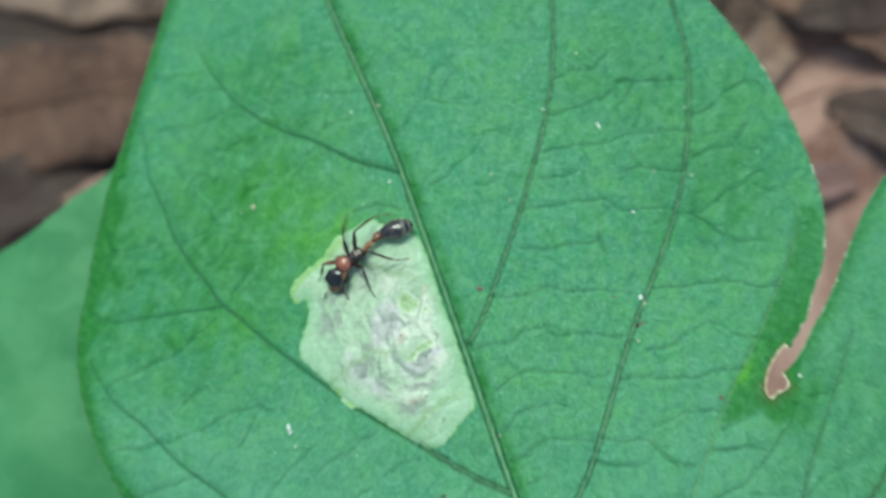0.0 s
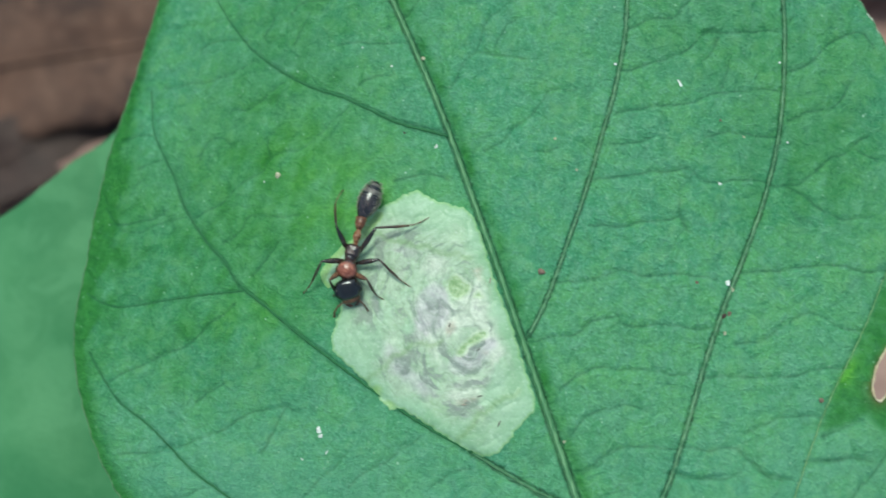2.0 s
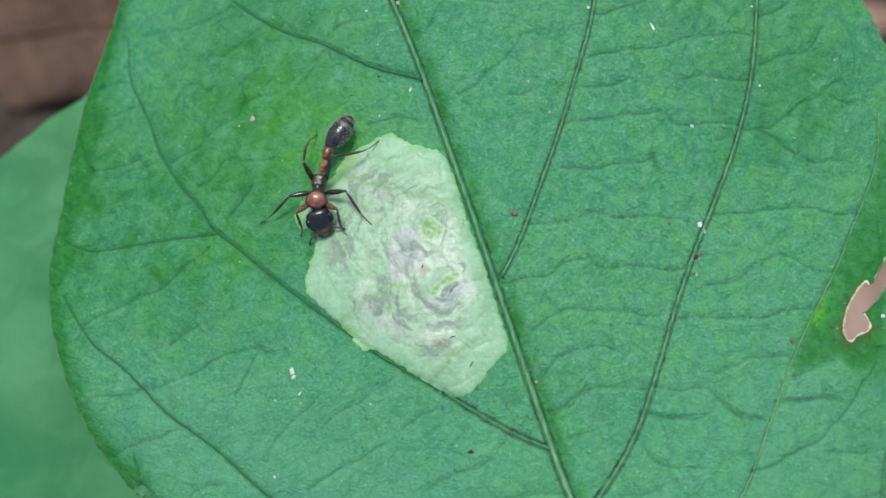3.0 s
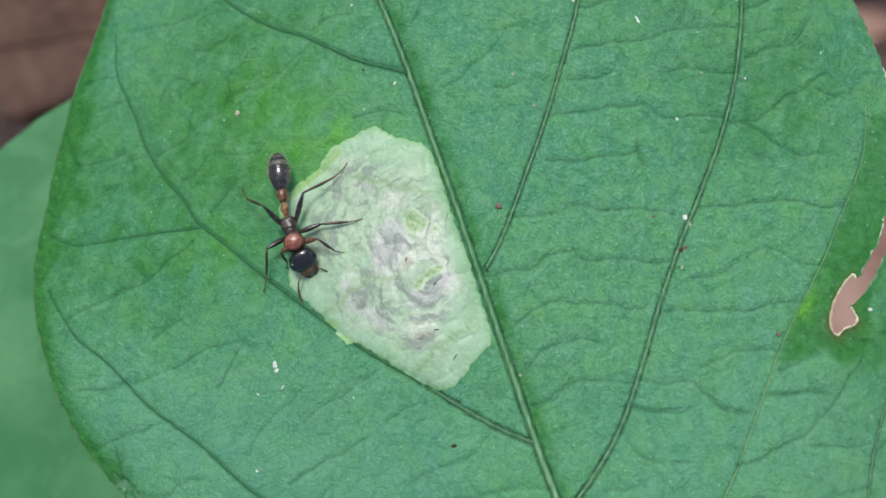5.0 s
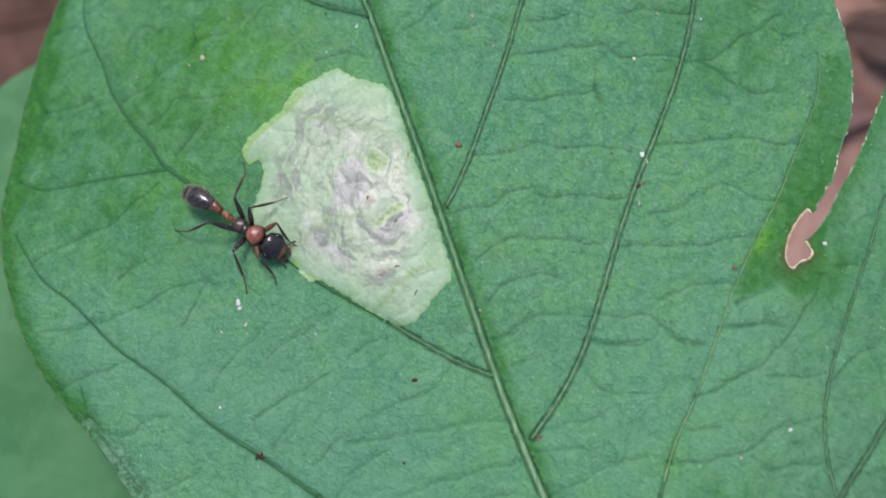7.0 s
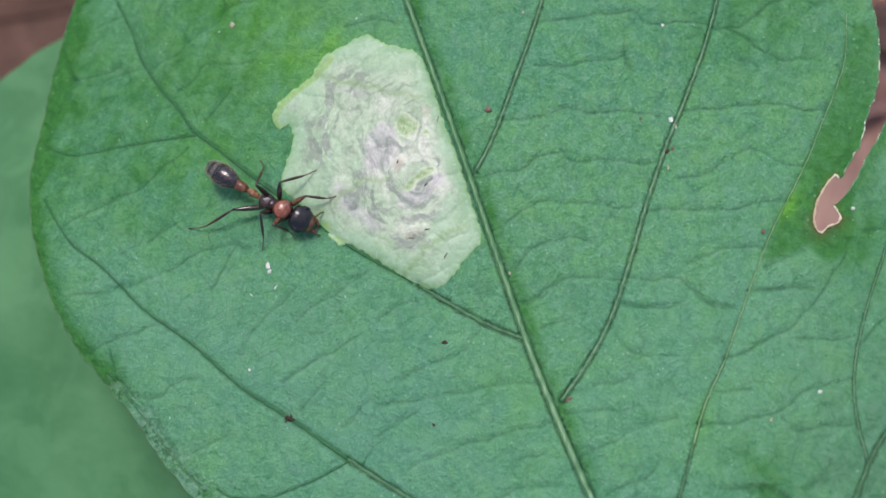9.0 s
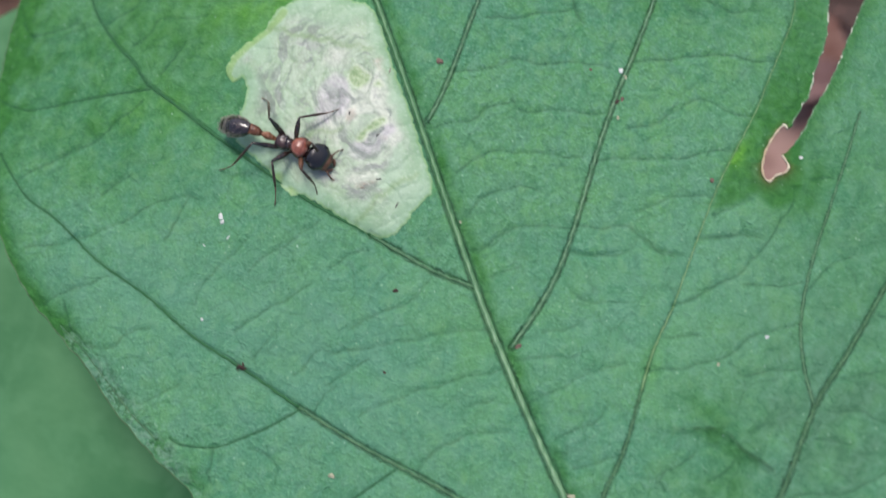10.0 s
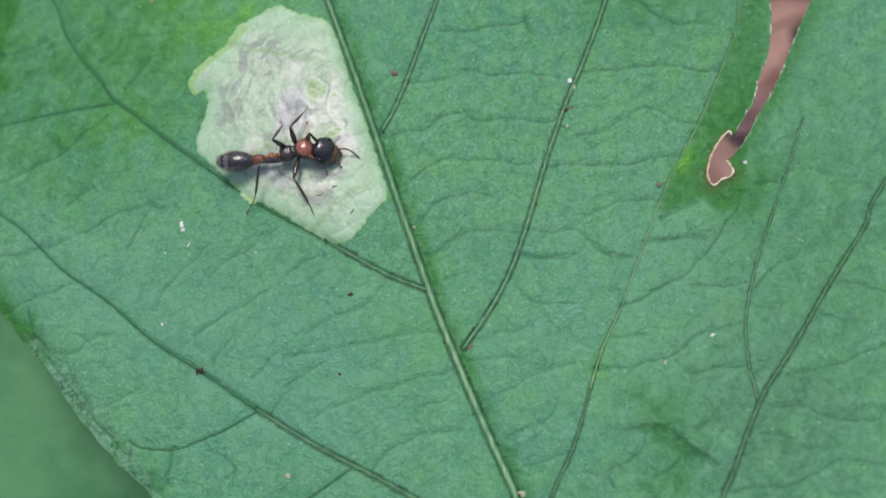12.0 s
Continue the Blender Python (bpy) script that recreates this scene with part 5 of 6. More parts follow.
speck(13.9, -4.2, 0.11, T, 1, 0), speck(0.0, 0.05, 0.22, B, 1.1, 30), speck(11.75, -0.4, 0.10, B, 1.2, 0), speck(-16.8, -12.5, 0.20, W, 1.5, 110)
speck(-16.6, -12.95, 0.14, W, 1.2, 40), speck(-16.1, -14.2, 0.055, W, 3.4, 60), speck(-18.0, -14.8, 0.03, W, 4.5, -35), speck(-2.8, -18.1, 0.13, D, 1.5, 20)
speck(-3.4, -24.3, 0.09, D, 1.2, 0), speck(21.05, -9.0, 0.15, B, 1.2, 0), speck(2.0, -12.7, 0.11, T, 1, 0), speck(6.6, -22.1, 0.15, B, 1.4, 30)
speck(27.9, -6.9, 0.13, W, 1.3, 0), speck(-22.3, 6.9, 0.06, W, 1, 0), speck(-9.7, 16.8, 0.14, T, 1.2, 0), speck(5.3, 16.3, 0.09, W, 1, 0)
speck(10.25, 14.9, 0.08, W, 3.2, -60), speck(0.8, 10.4, 0.11, T, 1.2, 0), speck(15.2, 10.9, 0.09, T, 1, 0), speck(13.4, 7.2, 0.10, W, 1, 0)
speck(-8.4, 9.7, 0.10, W, 1.4, 60), speck(-11.0, 10.8, 0.09, D, 1, 0), speck(-21.2, 7.4, 0.20, T, 1.2, 60), speck(-14.7, 17.8, 0.06, W, 1, 0)
speck(-12.2, 16.2, 0.08, W, 1, 0), speck(10.75, -33.0, 0.24, T, 1.1, 0), speck(-7.1, -32.1, 0.18, T, 1.2, 0), speck(21.3, -23.1, 0.12, T, 1, 0)
speck(-17.8, -20.6, 0.10, W, 1, 0), speck(24.8, -21.0, 0.11, W, 1.2, 30), speck(17.9, 16.8, 0.09, W, 1, 0), speck(18.6, 10.6, 0.08, W, 1, 0)
speck(2.5, 8.0, 0.09, T, 1, 0), speck(8.2, 21.4, 0.08, W, 1, 0), speck(13.4, 12.1, 0.09, B, 1, 0)
# a dark scrap caught on a vein
bm = bmesh.new()
for k in range(9):
    a, reach = rng.uniform(0, 6.28), rng.uniform(0.25, 0.62)
    tube(bm, [(0.1 * math.sin(k * 2), 0.08 * math.cos(k * 3), 0.1), (0.5 * reach * math.cos(a), 0.45 * reach * math.sin(a), rng.uniform(0.08, 0.26)), (reach * math.cos(a + 0.5), reach * math.sin(a + 0.5), 0.04)], [rng.uniform(0.08, 0.15), rng.uniform(0.04, 0.1), 0.02], 6)
ob = part("debris_scrap", bm, SPECK_DARK)
ob.matrix_basis = pose(-14.5 * MM, -24.2 * MM, LEAF_Z + (float(leaf_top(np.array([-14.5]), np.array([-24.2]))[0]) + 0.02) * MM)
tagged(ob, "dark ragged scrap of debris caught on a leaf vein", "debris", "specks on the leaf")

# ---------------------------------------------------------------- the lower leaf, below and beside the first
LOWER_EDGE = [(-43.5, 13.4), (-40, 16.2), (-35, 15), (-32, 4), (-30, -8), (-24, -22), (-22.5, -31), (-25.5, -39), (-34, -52), (-56, -62), (-82, -44), (-88, -14), (-70, 0), (-58, 3), (-51, 7), (-46.5, 11)]
low_line = ripple(spline(LOWER_EDGE, 0.6, closed=True), 0.05, 5, 13)
lg = Grid(np.arange(-90, -18, 0.5), np.arange(-66, 19, 0.5))
qx, qy, qf, qe = lg.cut(low_line)


def low_top(x, y):
    return 0.5 * waves(x, y, 18, 51) - 0.0035 * (x + 50) ** 2 - 0.0025 * (y + 22) ** 2 + 1.0


LOW_VEINS = [[(-30, -55), (-36, -36), (-42, -14), (-44, 12)], [(-35, -38), (-50, -28), (-66, -8)], [(-33, -45), (-52, -44), (-76, -30)]]
qz = low_top(qx, qy)
for points in LOW_VEINS:
    d, _, _, _ = lg.near(spline(points, 0.8), 4.0)
    qz = qz - 0.15 * np.exp(-((d / 1.4) ** 2))
qf, (qx, qy, qz) = compact(qf, qx, qy, qz)
border = rim_of(qf)
n = len(qx)
upper = np.stack([qx, qy, qz], 1)
lower_leaf = tagged(new("lower_leaf"), "broad green leaf hanging lower, out of focus", "leaf")
lower_leaf.matrix_basis = pose(0, 0, LEAF_Z - 0.019)
sheet("blade", np.vstack([upper, upper - (0, 0, 0.3)]), np.vstack([qf, qf[:, ::-1] + n, np.stack([border[:, 0], border[:, 0] + n, border[:, 1] + n, border[:, 1]], 1)]), LOWER_LEAF, lower_leaf)
for k, points in enumerate(LOW_VEINS):
    c = spline(points, 0.8)
    part("midrib" if k == 0 else "vein", tube(bmesh.new(), np.c_[c, low_top(c[:, 0], c[:, 1]) - 0.43], np.linspace(0.30 if k == 0 else 0.2, 0.1, len(c)), 7), LOWER_LEAF, lower_leaf)
c = spline([(-30, -55, -2.5), (-10, -72, -10), (20, -82, -26), (35, -83.5, -42)], 3.0)
part("leaf_stalk", tube(bmesh.new(), c, np.linspace(0.8, 1.2, len(c)), 8), STEM, lower_leaf)

# ---------------------------------------------------------------- the ant
NECK, WAIST, HIGH = 1.30, -1.30, 1.42
PETIOLE = 2.25
ant = tagged(new("ant"), "slender black-headed ant with a rust-red thorax walking on the leaf", "ant")
HIPS = {"1": (0.75, 0.45), "2": (-0.05, 0.42), "3": (-0.75, 0.40)}
SPANS = {"1": (1.8, 2.7), "2": (1.9, 3.6), "3": (2.6, 4.5)}


def foot_path(b, way):
    """The jointed foot at the end of a shin of length b, bent to one side."""
    s = 0.085 * b * way
    return [(0.56 * b, s * 0.98, 0.06), (0.66 * b, s, 0.04), (0.68 * b, s * 0.98, 0.04), (0.80 * b, s * 0.72, 0.0), (0.82 * b, s * 0.66, 0.0), (0.92 * b, s * 0.32, -0.03), (b, 0, -0.01)]


def build_ant():
    """All parts of the ant, by name."""
    made = {}
    part("pronotum", lathe(bmesh.new(), [(x, HIGH + 0.04 + 0.02 * math.sin(4 * x), w, h) for x, w, h in (
        (-0.30, 0.10, 0.10), (-0.24, 0.30, 0.32), (-0.12, 0.46, 0.48), (0.06, 0.60, 0.59), (0.28, 0.73, 0.66), (0.52, 0.84, 0.70), (0.74, 0.89, 0.69),
        (0.92, 0.87, 0.65), (1.06, 0.78, 0.58), (1.18, 0.62, 0.48), (1.27, 0.44, 0.38), (1.33, 0.28, 0.28), (1.36, 0.08, 0.08))], 32, 0.9), RED, ant, "glossy rust-red front of the thorax with dark sides")
    part("mesonotum", lathe(bmesh.new(), oval(-0.72, 0.10, HIGH + 0.0, 0.50, 0.54, 12), 24), MAROON, ant)
    part("propodeum", lathe(bmesh.new(), oval(-1.44, -0.30, HIGH - 0.04, 0.60, 0.58, 18, 0.40, 0.36, 0.03), 28, 0.72), MAROON, ant, "dark maroon rear of the thorax")
    part("neck", lathe(bmesh.new(), [(1.16, HIGH, 0.34, 0.30), (1.30, HIGH + 0.01, 0.26, 0.25), (1.46, HIGH + 0.02, 0.24, 0.24)], 16), MAROON, ant)
    # head, from the neck forwards
    head = part("head", lathe(bmesh.new(), oval(0.0, 1.74, 0.04, 0.98, 0.64, 24, 0.55, 0.42), 36, 0.86), BLACK, ant, "shiny black head")
    face = bmesh.new()
    lathe(face, oval(1.00, 2.02, -0.03, 0.76, 0.48, 12, 0.6, 1.0), 24)
    part("face", face, BROWN, head, "reddish brown front of the head")
    for side in (1, -1):
        eye_ball = bmesh.new()
        bmesh.ops.create_uvsphere(eye_ball, u_segments=20, v_segments=12, radius=1.0)
        bmesh.ops.transform(eye_ball, matrix=Matrix.Translation((0.86, side * 0.88, 0.14)) @ Matrix.Rotation(radians(side * 8), 4, "Z") @ Matrix.Diagonal((0.42, 0.22, 0.34, 1)), verts=eye_ball.verts)
        part("eye", eye_ball, EYE, head)
        jaw = bmesh.new()
        tube(jaw, [(1.78, side * 0.42, -0.24), (2.05, side * 0.46, -0.30), (2.24, side * 0.30, -0.34), (2.32, side * 0.06, -0.36)], [0.16, 0.16, 0.12, 0.04], 10, 0.8)
        part("jaw", jaw, BROWN, head)
        feeler = bmesh.new()
        path = spline([(0, 0, 0), (0.46, 0.30 * side, 0.24), (0.88, 0.46 * side, 0.26), (1.30, 0.48 * side, 0.12), (1.80, 0.42 * side, -0.12), (2.26, 0.28 * side, -0.34), (2.62, 0.08 * side, -0.50)], 0.11)
        k = np.arange(len(path))
        radii = np.where(k < len(path) * 0.45, 0.062, 0.075 + 0.012 * np.sin(k * 2.1)) * np.clip((len(path) + 1.5 - k) / 4, 0.35, 1)
        tube(feeler, path, radii, 8)
        made["antenna", side] = part("antenna", feeler, BROWN, head, "dark brown elbowed antenna")
    made["head"] = head
    # waist, from the thorax backwards
    waist = bmesh.new()
    lathe(waist, [(0.12, HIGH - 0.16, 0.20, 0.17), (-0.06, HIGH - 0.14, 0.18, 0.16), (-0.30, HIGH - 0.12, 0.19, 0.17), (-0.50, HIGH - 0.06, 0.24, 0.25), (-0.66, HIGH + 0.01, 0.30, 0.32), (-0.82, HIGH + 0.03, 0.32, 0.34),
                  (-0.98, HIGH + 0.00, 0.29, 0.29), (-1.12, HIGH - 0.06, 0.22, 0.22), (-1.26, HIGH - 0.11, 0.19, 0.18), (-1.38, HIGH - 0.12, 0.19, 0.18)], 20)
    made["waist"] = part("waist", waist, AMBER, ant, "amber two-knobbed waist")
    knob = bmesh.new()
    lathe(knob, [(-1.28, HIGH - 0.12, 0.20, 0.17), (-1.42, HIGH - 0.10, 0.27, 0.23), (-1.58, HIGH - 0.06, 0.35, 0.31), (-1.76, HIGH - 0.04, 0.40, 0.36), (-1.94, HIGH - 0.05, 0.42, 0.37), (-2.10, HIGH - 0.08, 0.42, 0.36), (-2.30, HIGH - 0.10, 0.44, 0.37)], 22)
    part("rear_knob", knob, KNOB, made["waist"])
    # gaster in overlapping plates
    gaster = bmesh.new()

    def swell(x):
        u = min(max(-x / 3.05, 0), 1)
        return max(0.04, 0.86 * math.sin(math.pi * min(1, 0.07 + 0.93 * u**1.02)) ** (0.62 if u < 0.48 else 0.5))

    lathe(gaster, [(x, HIGH - 0.10, swell(x) * 0.99, swell(x) * 0.84) for x in np.linspace(0.02, -1.66, 18)], 32)
    made["gaster"] = part("gaster", gaster, GASTER, ant, "brown-black abdomen with grey hairy bands")
    for x0, x1, k, mat in ((-1.60, -1.98, 0.975, BLACK), (-1.90, -2.34, 0.955, BAND), (-2.30, -2.62, 0.945, BLACK), (-2.55, -2.84, 0.92, BAND), (-2.79, -3.04, 0.90, BLACK)):
        plate = bmesh.new()
        lathe(plate, [(x, HIGH - 0.10, swell(x) * k, swell(x) * k * 0.84) for x in np.linspace(x0, x1, 8)], 32)
        part("plate", plate, mat, made["gaster"], "grey hairy band" if mat is BAND else "")
    hair = bmesh.new()
    r = random.Random(7)
    for _ in range(420):
        x, a = -2.95 * r.uniform(0.01, 1) ** 0.7, r.choice((r.uniform(-0.1, 0.7), r.uniform(2.4, 3.25), r.uniform(0, 3.14)))
        w = swell(x) * 0.95
        p = Vector((x, w * math.cos(a), HIGH - 0.10 + 0.84 * w * math.sin(a)))
        q = p + Vector((-0.17, 0.13 * math.cos(a), 0.10 * math.sin(a)))
        tube(hair, [p, (p + q) / 2, q], [0.008, 0.007, 0.004], 4)
    part("hairs", hair, HAIR, made["gaster"])
    # legs: thigh from the hip, shin and foot from the knee
    for side in "LR":
        for number in "123":
            a, b = SPANS[number]
            thigh = bmesh.new()
            tube(thigh, [(-0.08, 0, -0.05), (0.10, 0, 0), (0.34 * a, 0, 0.03), (0.62 * a, 0, 0.03), (0.9 * a, 0, 0.01), (a, 0, 0)], [0.14, 0.11, 0.215, 0.215, 0.12, 0.085], 10)
            leg = part("leg", thigh, BROWN if number == "1" else LEG_DARK, ant)
            shin = bmesh.new()
            way = (-1 if side == "L" else 1) * (0.5 if number == "2" else 1)
            s = 0.085 * b * way
            tube(shin, [(0, 0, 0), (0.12 * b, s * 0.24, 0.05), (0.36 * b, s * 0.72, 0.08), (0.57 * b, s, 0.06)], [0.075, 0.095, 0.12, 0.085], 9)
            tube(shin, foot_path(b, way), [0.06, 0.055, 0.04, 0.05, 0.036, 0.045, 0.055], 8)
            made["leg", side + number] = (leg, part("shin", shin, SHIN, leg))
    return made


ANT = build_ant()

# ---------------------------------------------------------------- motion of the ant
# seconds, place on the leaf (mm), heading (degrees)
ANT_BODY = [
    (0, -11.54, 2.34, -144.4),
    (0.5, -11.50, 2.45, -128.5),
    (0.8, -11.30, 2.05, -127.0),
    (1, -12.30, 1.43, -132.6),
    (1.5, -13.68, -0.02, -106.8),
    (2, -14.67, 0.38, -104.7),
    (2.3, -14.86, 0.10, -107.5),
    (2.5, -14.99, 1.61, -117.2),
    (2.7, -15.30, 1.15, -110.0),
    (3, -15.13, 1.25, -94.8),
    (3.2, -14.97, 1.15, -96.7),
    (3.6, -14.96, 0.30, -85.6),
    (4, -14.95, -0.55, -74.5),
    (4.4, -14.94, -1.40, -63.5),
    (4.8, -14.93, -2.25, -52.4),
    (5, -15.70, -2.60, -68.9),
    (5.5, -15.96, -5.51, -47.7),
    (6, -15.68, -6.94, -30.5),
    (6.5, -15.79, -7.15, -46.0),
    (7, -15.91, -7.09, -30.9),
    (7.2, -16.24, -7.66, -29.4),
    (8.8, -15.71, -7.29, -28.7),
    (9, -16.09, -8.04, -28.0),
    (9.3, -15.55, -8.05, -10.0),
    (9.5, -14.12, -7.14, 6.9),
    (9.7, -12.10, -7.15, -8.0),
    (10, -11.02, -7.15, -19.5),
    (10.2, -10.00, -6.85, -21.0),
    (10.5, -9.61, -7.24, -37.9),
    (10.8, -9.05, -7.60, -42.0),
    (11, -8.71, -8.89, -44.5),
    (11.5, -7.98, -9.75, -33.9),
    (11.8, -7.05, -7.80, 3.0),
    (12, -7.30, -6.89, 13.0),
]
ANT_BEND = [
    (0, 49.9, 10.3, -18),
    (0.5, 40.6, 4.3, -26.3),
    (1, 45, 7, -8.3),
    (1.5, 24.6, 5.9, -19.4),
    (2, 32.6, 2.9, -6.5),
    (2.5, 35.2, 5.5, -2.6),
    (3, 25.7, -10.1, -28),
    (3.2, 21.4, -3.6, -18.5),
    (4.8, 9.7, -16.2, -28.3),
    (5, 12.1, -7.7, -10.1),
    (5.5, 5.9, -24, -18.5),
    (6, -2.3, -16.3, -23.2),
    (6.5, 12.3, 0.8, -4.9),
    (7, 0.1, -5.9, 6),
    (7.2, -0.9, -8, -6.9),
    (8.8, -7.2, -3.8, 1.4),
    (9, 4.7, 0, -3.2),
    (9.5, -23.9, -12.5, -3.1),
    (10, -10.9, 1.2, 6.3),
    (10.5, -1.7, 7.5, 9.7),
    (11, 6.4, -1.4, 6.5),
    (11.5, -3.2, -6.1, -3),
    (12, -28.8, -1, -9.5),
]
# seconds, lift of the waist (degrees); the abdomen droops from it as far
ANT_RISE = [(0, 0), (5, 4), (5.5, 12), (6, 30), (6.5, 12), (7, 14), (7.2, 8), (9, 5), (9.5, 0), (10, 20), (10.5, 8), (11, 0), (12, 0)]
FOOT_L1 = [
    (0, -12.3, -0.8, -5), (0.5, -11.5, -0.4, -10), (1, -11.7, -1.7, -15), (1.5, -12.2, -2.3, -10), (2, -12, -2.4, -15), (2.5, -12.9, -2.2, -15), (3, -12.8, -2, -25), (3.2, -13.1, -1.7, -10), (3.6, -12.15, -2.55, -20), (4, -12.15, -2.55, -20), (4.4, -11.2, -3.4, -30), (4.8, -11.2, -3.4, -30), (5, -11.6, -3.8, -20), (5.5, -12.1, -6.1, -20), (6, -12.7, -6.8, -15), (6.5, -11.1, -6, -40), (7, -12.2, -8.1, -40), (7.2, -12.4, -6.9, -15), (8.8, -11.6, -6.8, -5), (9, -11.5, -6.9, -15), (9.5, -12, -5.7, -5), (10, -8.3, -8, -5), (10.5, -5.8, -7.6, -15), (11, -5, -8.8, -15), (11.5, -4.7, -9.9, -10), (12, -5.4, -6, -10),
]
FOOT_L2 = [
    (0, -9.2, -1, -20), (0.5, -7.3, 0.2, -30), (1, -7.7, -1.9, -85), (1.5, -8.9, -1.6, -50), (2, -9.7, -1.5, -60), (2.5, -9.7, -1.5, -40), (3, -10.8, -1.2, -50), (3.2, -10.9, -1.2, -40), (3.6, -10.9, -1.2, -40), (4, -10.3, -1.05, -52.5), (4.4, -10.3, -1.05, -52.5), (4.8, -9.7, -0.9, -65), (5, -9.8, -0.9, -40), (5.5, -11.6, -4.1, -40), (6, -11.5, -4, -40), (6.5, -12.2, -3.9, -25), (7, -13.1, -4.1, -30), (7.2, -13.2, -3.7, -20), (8.8, -11.4, -3.6, -50), (9, -13.2, -4.8, -25), (9.5, -13.3, -4.5, -30), (10, -7.6, -3.8, -45), (10.5, -5.1, -4.9, -20), (11, -4.9, -4.6, -35), (11.5, -4.7, -5.9, -25), (12, -7, -2.7, -15),
]
FOOT_L3 = [
    (0, -6.3, 2.7, -10), (0.5, -6, 4.3, -30), (1, -6.1, 4.4, -40), (1.5, -8.6, 4.2, -35), (2, -8.6, 4.2, -45), (2.5, -8.6, 4.3, -40), (3, -10.7, 5.6, -25), (3.2, -10.6, 5.8, -25), (3.6, -11.2, 4.65, -27.5), (4, -11.2, 4.65, -27.5), (4.4, -11.8, 3.5, -30), (4.8, -11.8, 3.5, -30), (5, -11.8, 3.4, -35), (5.5, -15, 1.7, -10), (6, -17.3, -0.9, 0), (6.5, -17.2, -1.2, -5), (7, -17.1, -1.4, -5), (7.2, -17.3, -1.2, -10), (8.8, -17.1, -1.2, -15), (9, -17.9, -4.1, -10), (9.5, -18.3, -4, -5), (10, -14.1, -2.9, -5), (10.5, -11.1, -2.2, -10), (11, -9.3, -3.9, -15), (11.5, -9.4, -3.9, -5), (12, -9.2, -3.9, -15),
]
FOOT_R1 = [
    (0, -14.7, 0.5, 20), (0.5, -13.6, -0.2, 15), (1, -14.4, -1.3, 5), (1.5, -15.7, -2.7, 25), (2, -16.1, -2.2, 10), (2.5, -17.2, -0.2, 20), (3, -16.6, -2.1, 20), (3.2, -16.7, -1.9, 15), (3.6, -16.7, -1.9, 15), (4, -16.25, -3.7, 17.5), (4.4, -16.25, -3.7, 17.5), (4.8, -15.8, -5.5, 20), (5, -16.3, -5, 5), (5.5, -15.5, -8.4, 5), (6, -13.6, -10.6, 10), (6.5, -13.9, -11, 20), (7, -13.8, -11.1, 5), (7.2, -13.9, -11, -5), (8.8, -14.2, -11, 25), (9, -14.7, -10.4, 25), (9.5, -12.7, -8.4, 10), (10, -9.2, -10.7, 10), (10.5, -8.3, -10, 20), (11, -8.4, -10.4, 25), (11.5, -6.5, -13.3, 15), (12, -5, -8.6, 0),
]
FOOT_R2 = [
    (0, -12.2, 6.8, -5), (0.5, -15, 4.2, 25), (1, -15.1, 4.3, 10), (1.5, -17.9, 0.9, 15), (2, -18.5, -2, 35), (2.5, -19.3, 0.7, 35), (3, -19.9, -1, 30), (3.2, -19.8, -1, 30), (3.6, -18.9, -3.9, 42.5), (4, -18.9, -3.9, 42.5), (4.4, -18, -6.8, 55), (4.8, -18, -6.8, 55), (5, -18, -6.9, 40), (5.5, -18.4, -9.5, 45), (6, -16.2, -11.3, 25), (6.5, -16.2, -11.9, 30), (7, -16.1, -11.8, 30), (7.2, -18.4, -12.6, 30), (8.8, -17.5, -11.3, 30), (9, -17.3, -11.3, 15), (9.5, -17.4, -11.1, 25), (10, -12.5, -11.6, 35), (10.5, -11.2, -11.9, 30), (11, -11.1, -12.1, 30), (11.5, -9.6, -14.7, 30), (12, -5.9, -12.1, 45),
]
FOOT_R3 = [
    (0, -8.2, 6.7, -20), (0.5, -8.9, 6.3, -20), (1, -10.9, 6.7, -15), (1.5, -13.2, 6.4, -20), (2, -15.7, 6.2, -10), (2.5, -15.7, 6.2, -5), (3, -15.7, 6.1, -10), (3.2, -15.6, 6.1, -15), (3.6, -15.6, 6.1, -15), (4, -17.85, 3.65, -7.5), (4.4, -17.85, 3.65, -7.5), (4.8, -20.1, 1.2, 0), (5, -20.3, 1.3, 5), (5.5, -21, -3.6, 10), (6, -22.3, -6.9, 5), (6.5, -22.3, -6.8, 10), (7, -22.3, -6.8, 10), (7.2, -22.3, -6.8, 5), (8.8, -22.2, -6.9, 0), (9, -23.4, -9.6, 15), (9.5, -18.7, -10.9, 10), (10, -17.1, -8.8, 15), (10.5, -14.1, -8.8, 15), (11, -14.2, -8.9, 10), (11.5, -14.1, -8.9, 5), (12, -11.5, -11.6, 35),
]
# seconds, turn and dip of the left and of the right antenna (degrees)
FEELERS = [
    (0, 12, 20, -12, 20), (0.5, 34, 10, -70, 26), (1, -9, 3, -49, 30),
    (1.5, 50, 0, -14, 0), (2, 4, 12, -41, 16), (2.5, -9, 32, -50, 3),
    (3, 41, 23, -35, 29), (3.2, 42, 5, -29, 16), (4.8, 1, 40, -74, 40),
    (5, 13, 22, -33, 0), (5.5, 44, 5, -6, 6), (6, 30, 12, 9, 37),
    (6.5, -8, 40, -56, 32), (7, 37, 34, 1, 38), (7.2, 23, 36, 25, 38),
    (8.8, 29, 37, 15, 36), (9, 35, 36, 21, 37), (9.5, 37, 0, -2, 0),
    (10, 46, 26, 1, 23), (10.5, 23, 0, -22, 0), (11, 20, 26, -41, 40),
    (11.5, 25, 40, -3, 0), (12, -7, 0, 9, 40),
]


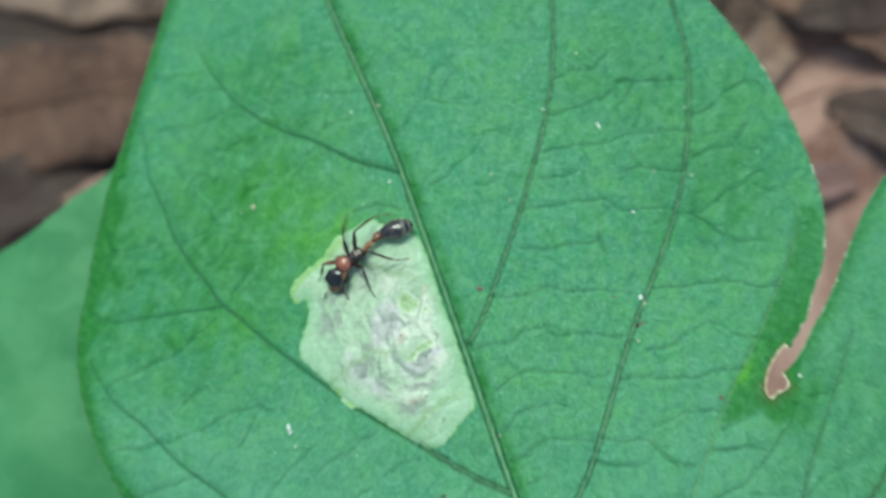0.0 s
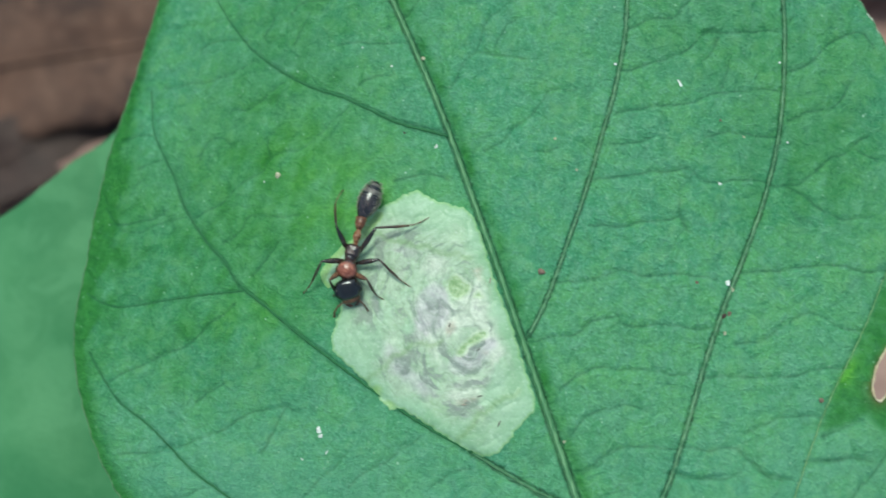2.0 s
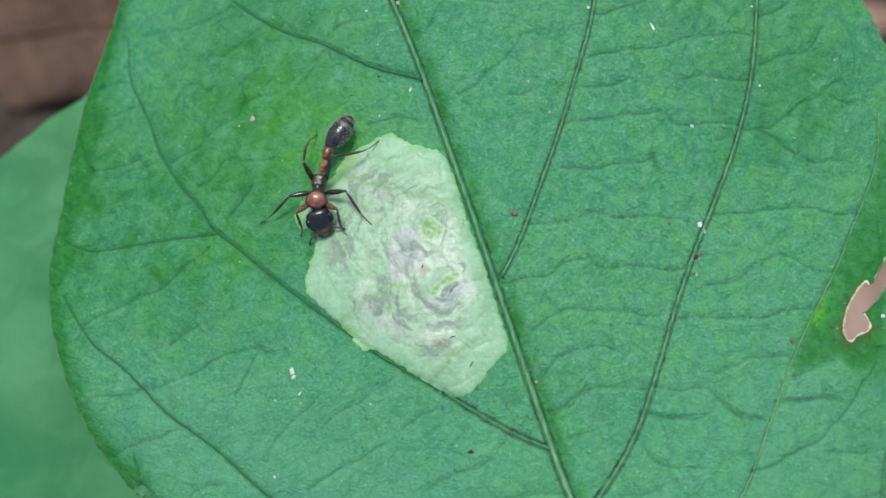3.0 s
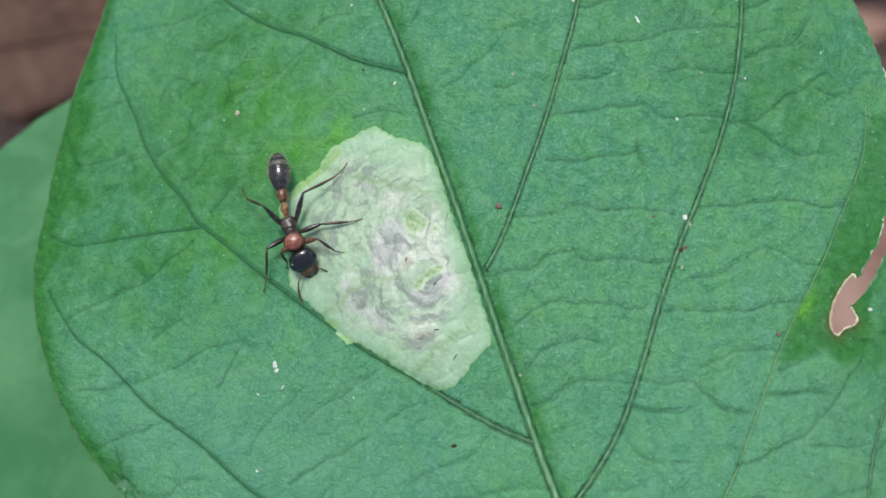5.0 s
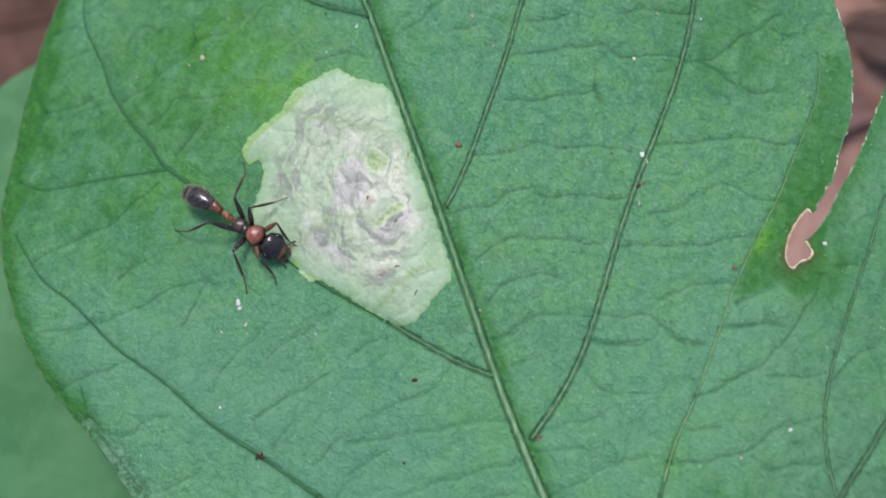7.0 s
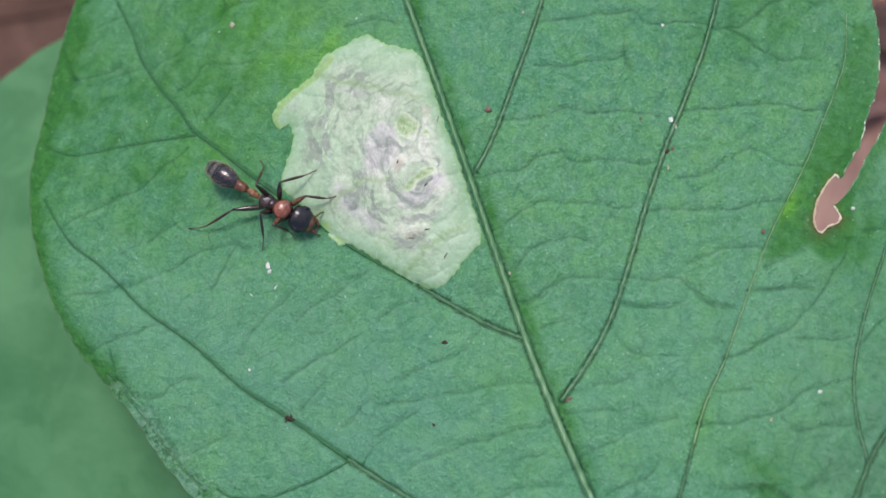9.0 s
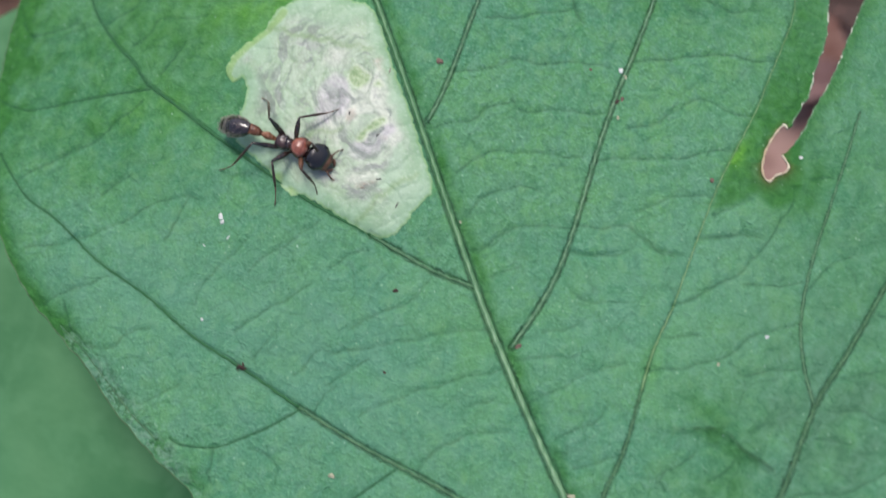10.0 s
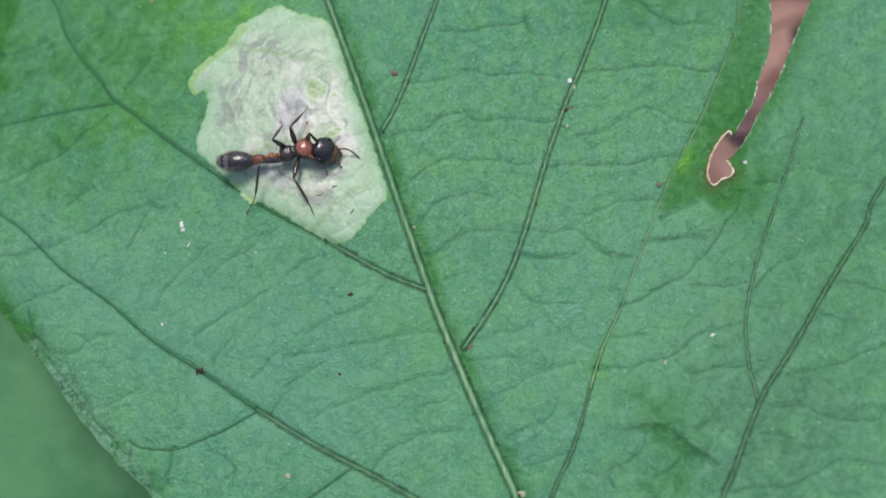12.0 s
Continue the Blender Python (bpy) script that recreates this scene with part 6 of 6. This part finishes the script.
def facing(way, above):
    """A turn whose x axis goes along way, with z as near to above as it can."""
    x = way.normalized()
    y = above.cross(x).normalized()
    return Matrix((x, y, x.cross(y))).transposed()


def step(leg, side, number, body, foot):
    """Poses of the thigh in the ant's space and of the shin in the thigh's, for a foot at a place on the leaf."""
    t, bx, by, yaw = body
    _, fx, fy, swing = foot
    ground = [float(leaf_top(np.array([x]), np.array([y]))[0]) for x, y in ((bx, by), (fx, fy))]
    turn = Matrix.Rotation(radians(-yaw), 3, "Z")
    goal = turn @ Vector((fx - bx, fy - by, ground[1] - ground[0] + 0.12))
    hx, hy = HIPS[number]
    hip = Vector((hx, hy if side == "L" else -hy, 1.05))
    a, b = SPANS[number]
    way = goal - hip
    d = min(max(way.length, abs(a - b) + 0.15), a + b - 0.05)
    u = way.normalized()
    up = (Vector((0, 0, 1)) - u * u.z).normalized()
    across = u.cross(up)
    k = (a * a - b * b + d * d) / (2 * d)
    r = math.sqrt(max(a * a - k * k, 0))
    knee = hip + u * k + r * (math.cos(radians(swing)) * up + math.sin(radians(swing)) * across)
    end = hip + u * d
    thigh = facing(knee - hip, Vector((0, 0, 1)))
    shin = facing(end - knee, Vector((0, 0, 1)))
    first = Matrix.Translation(hip * MM) @ thigh.to_4x4()
    second = Matrix.Translation((a * MM, 0, 0)) @ (thigh.inverted() @ shin).to_4x4()
    return first, second


def at_time(rows, t):
    """The row of a table at a time, between the two rows beside it."""
    for a, b in zip(rows, rows[1:]):
        if a[0] <= t <= b[0]:
            u = (t - a[0]) / (b[0] - a[0])
            return (t, *(p + (q - p) * u for p, q in zip(a[1:], b[1:])))


def motions():
    """Keys everything that moves: the ant, and its parts upon it."""
    walk(ant, [(t, pose(x * MM, y * MM, LEAF_Z + float(leaf_top(np.array([x]), np.array([y]))[0]) * MM, 0, 0, yaw)) for t, x, y, yaw in ANT_BODY])
    heads, waists, gasters, feelers = [], [], [], {1: [], -1: []}
    for t, h, p, g in ANT_BEND:
        rise = float(np.interp(t, *zip(*ANT_RISE)))
        heads.append((t, pose(NECK * MM, 0, (HIGH + 0.05) * MM, 0, 16, h)))
        down = Matrix.Translation((0, 0, -HIGH * MM))
        joint = pose(WAIST * MM, 0, HIGH * MM, 0, rise, p)
        waists.append((t, joint @ down))
        x, y, z = joint @ Vector((-PETIOLE * MM, 0, 0))
        gasters.append((t, pose(x, y, z, 0, -1.05 * rise, g) @ down))
    for t, left, dip_left, right, dip_right in FEELERS:
        feelers[1].append((t, pose(1.66 * MM, 0.34 * MM, -0.06 * MM, 0, dip_left, left)))
        feelers[-1].append((t, pose(1.66 * MM, -0.34 * MM, -0.06 * MM, 0, dip_right, right)))
    walk(ANT["head"], heads)
    walk(ANT["waist"], waists)
    walk(ANT["gaster"], gasters)
    for side in (1, -1):
        walk(ANT["antenna", side], feelers[side])
    for name, feet in (("L1", FOOT_L1), ("L2", FOOT_L2), ("L3", FOOT_L3), ("R1", FOOT_R1), ("R2", FOOT_R2), ("R3", FOOT_R3)):
        leg, shin = ANT["leg", name]
        feet = [at_time(feet, body[0]) for body in ANT_BODY]
        both = [step(leg, name[0], name[1], body, f) for body, f in zip(ANT_BODY, feet)]
        walk(leg, [(f[0], m) for f, (m, _) in zip(feet, both)])
        walk(shin, [(f[0], m) for f, (_, m) in zip(feet, both)])


motions()
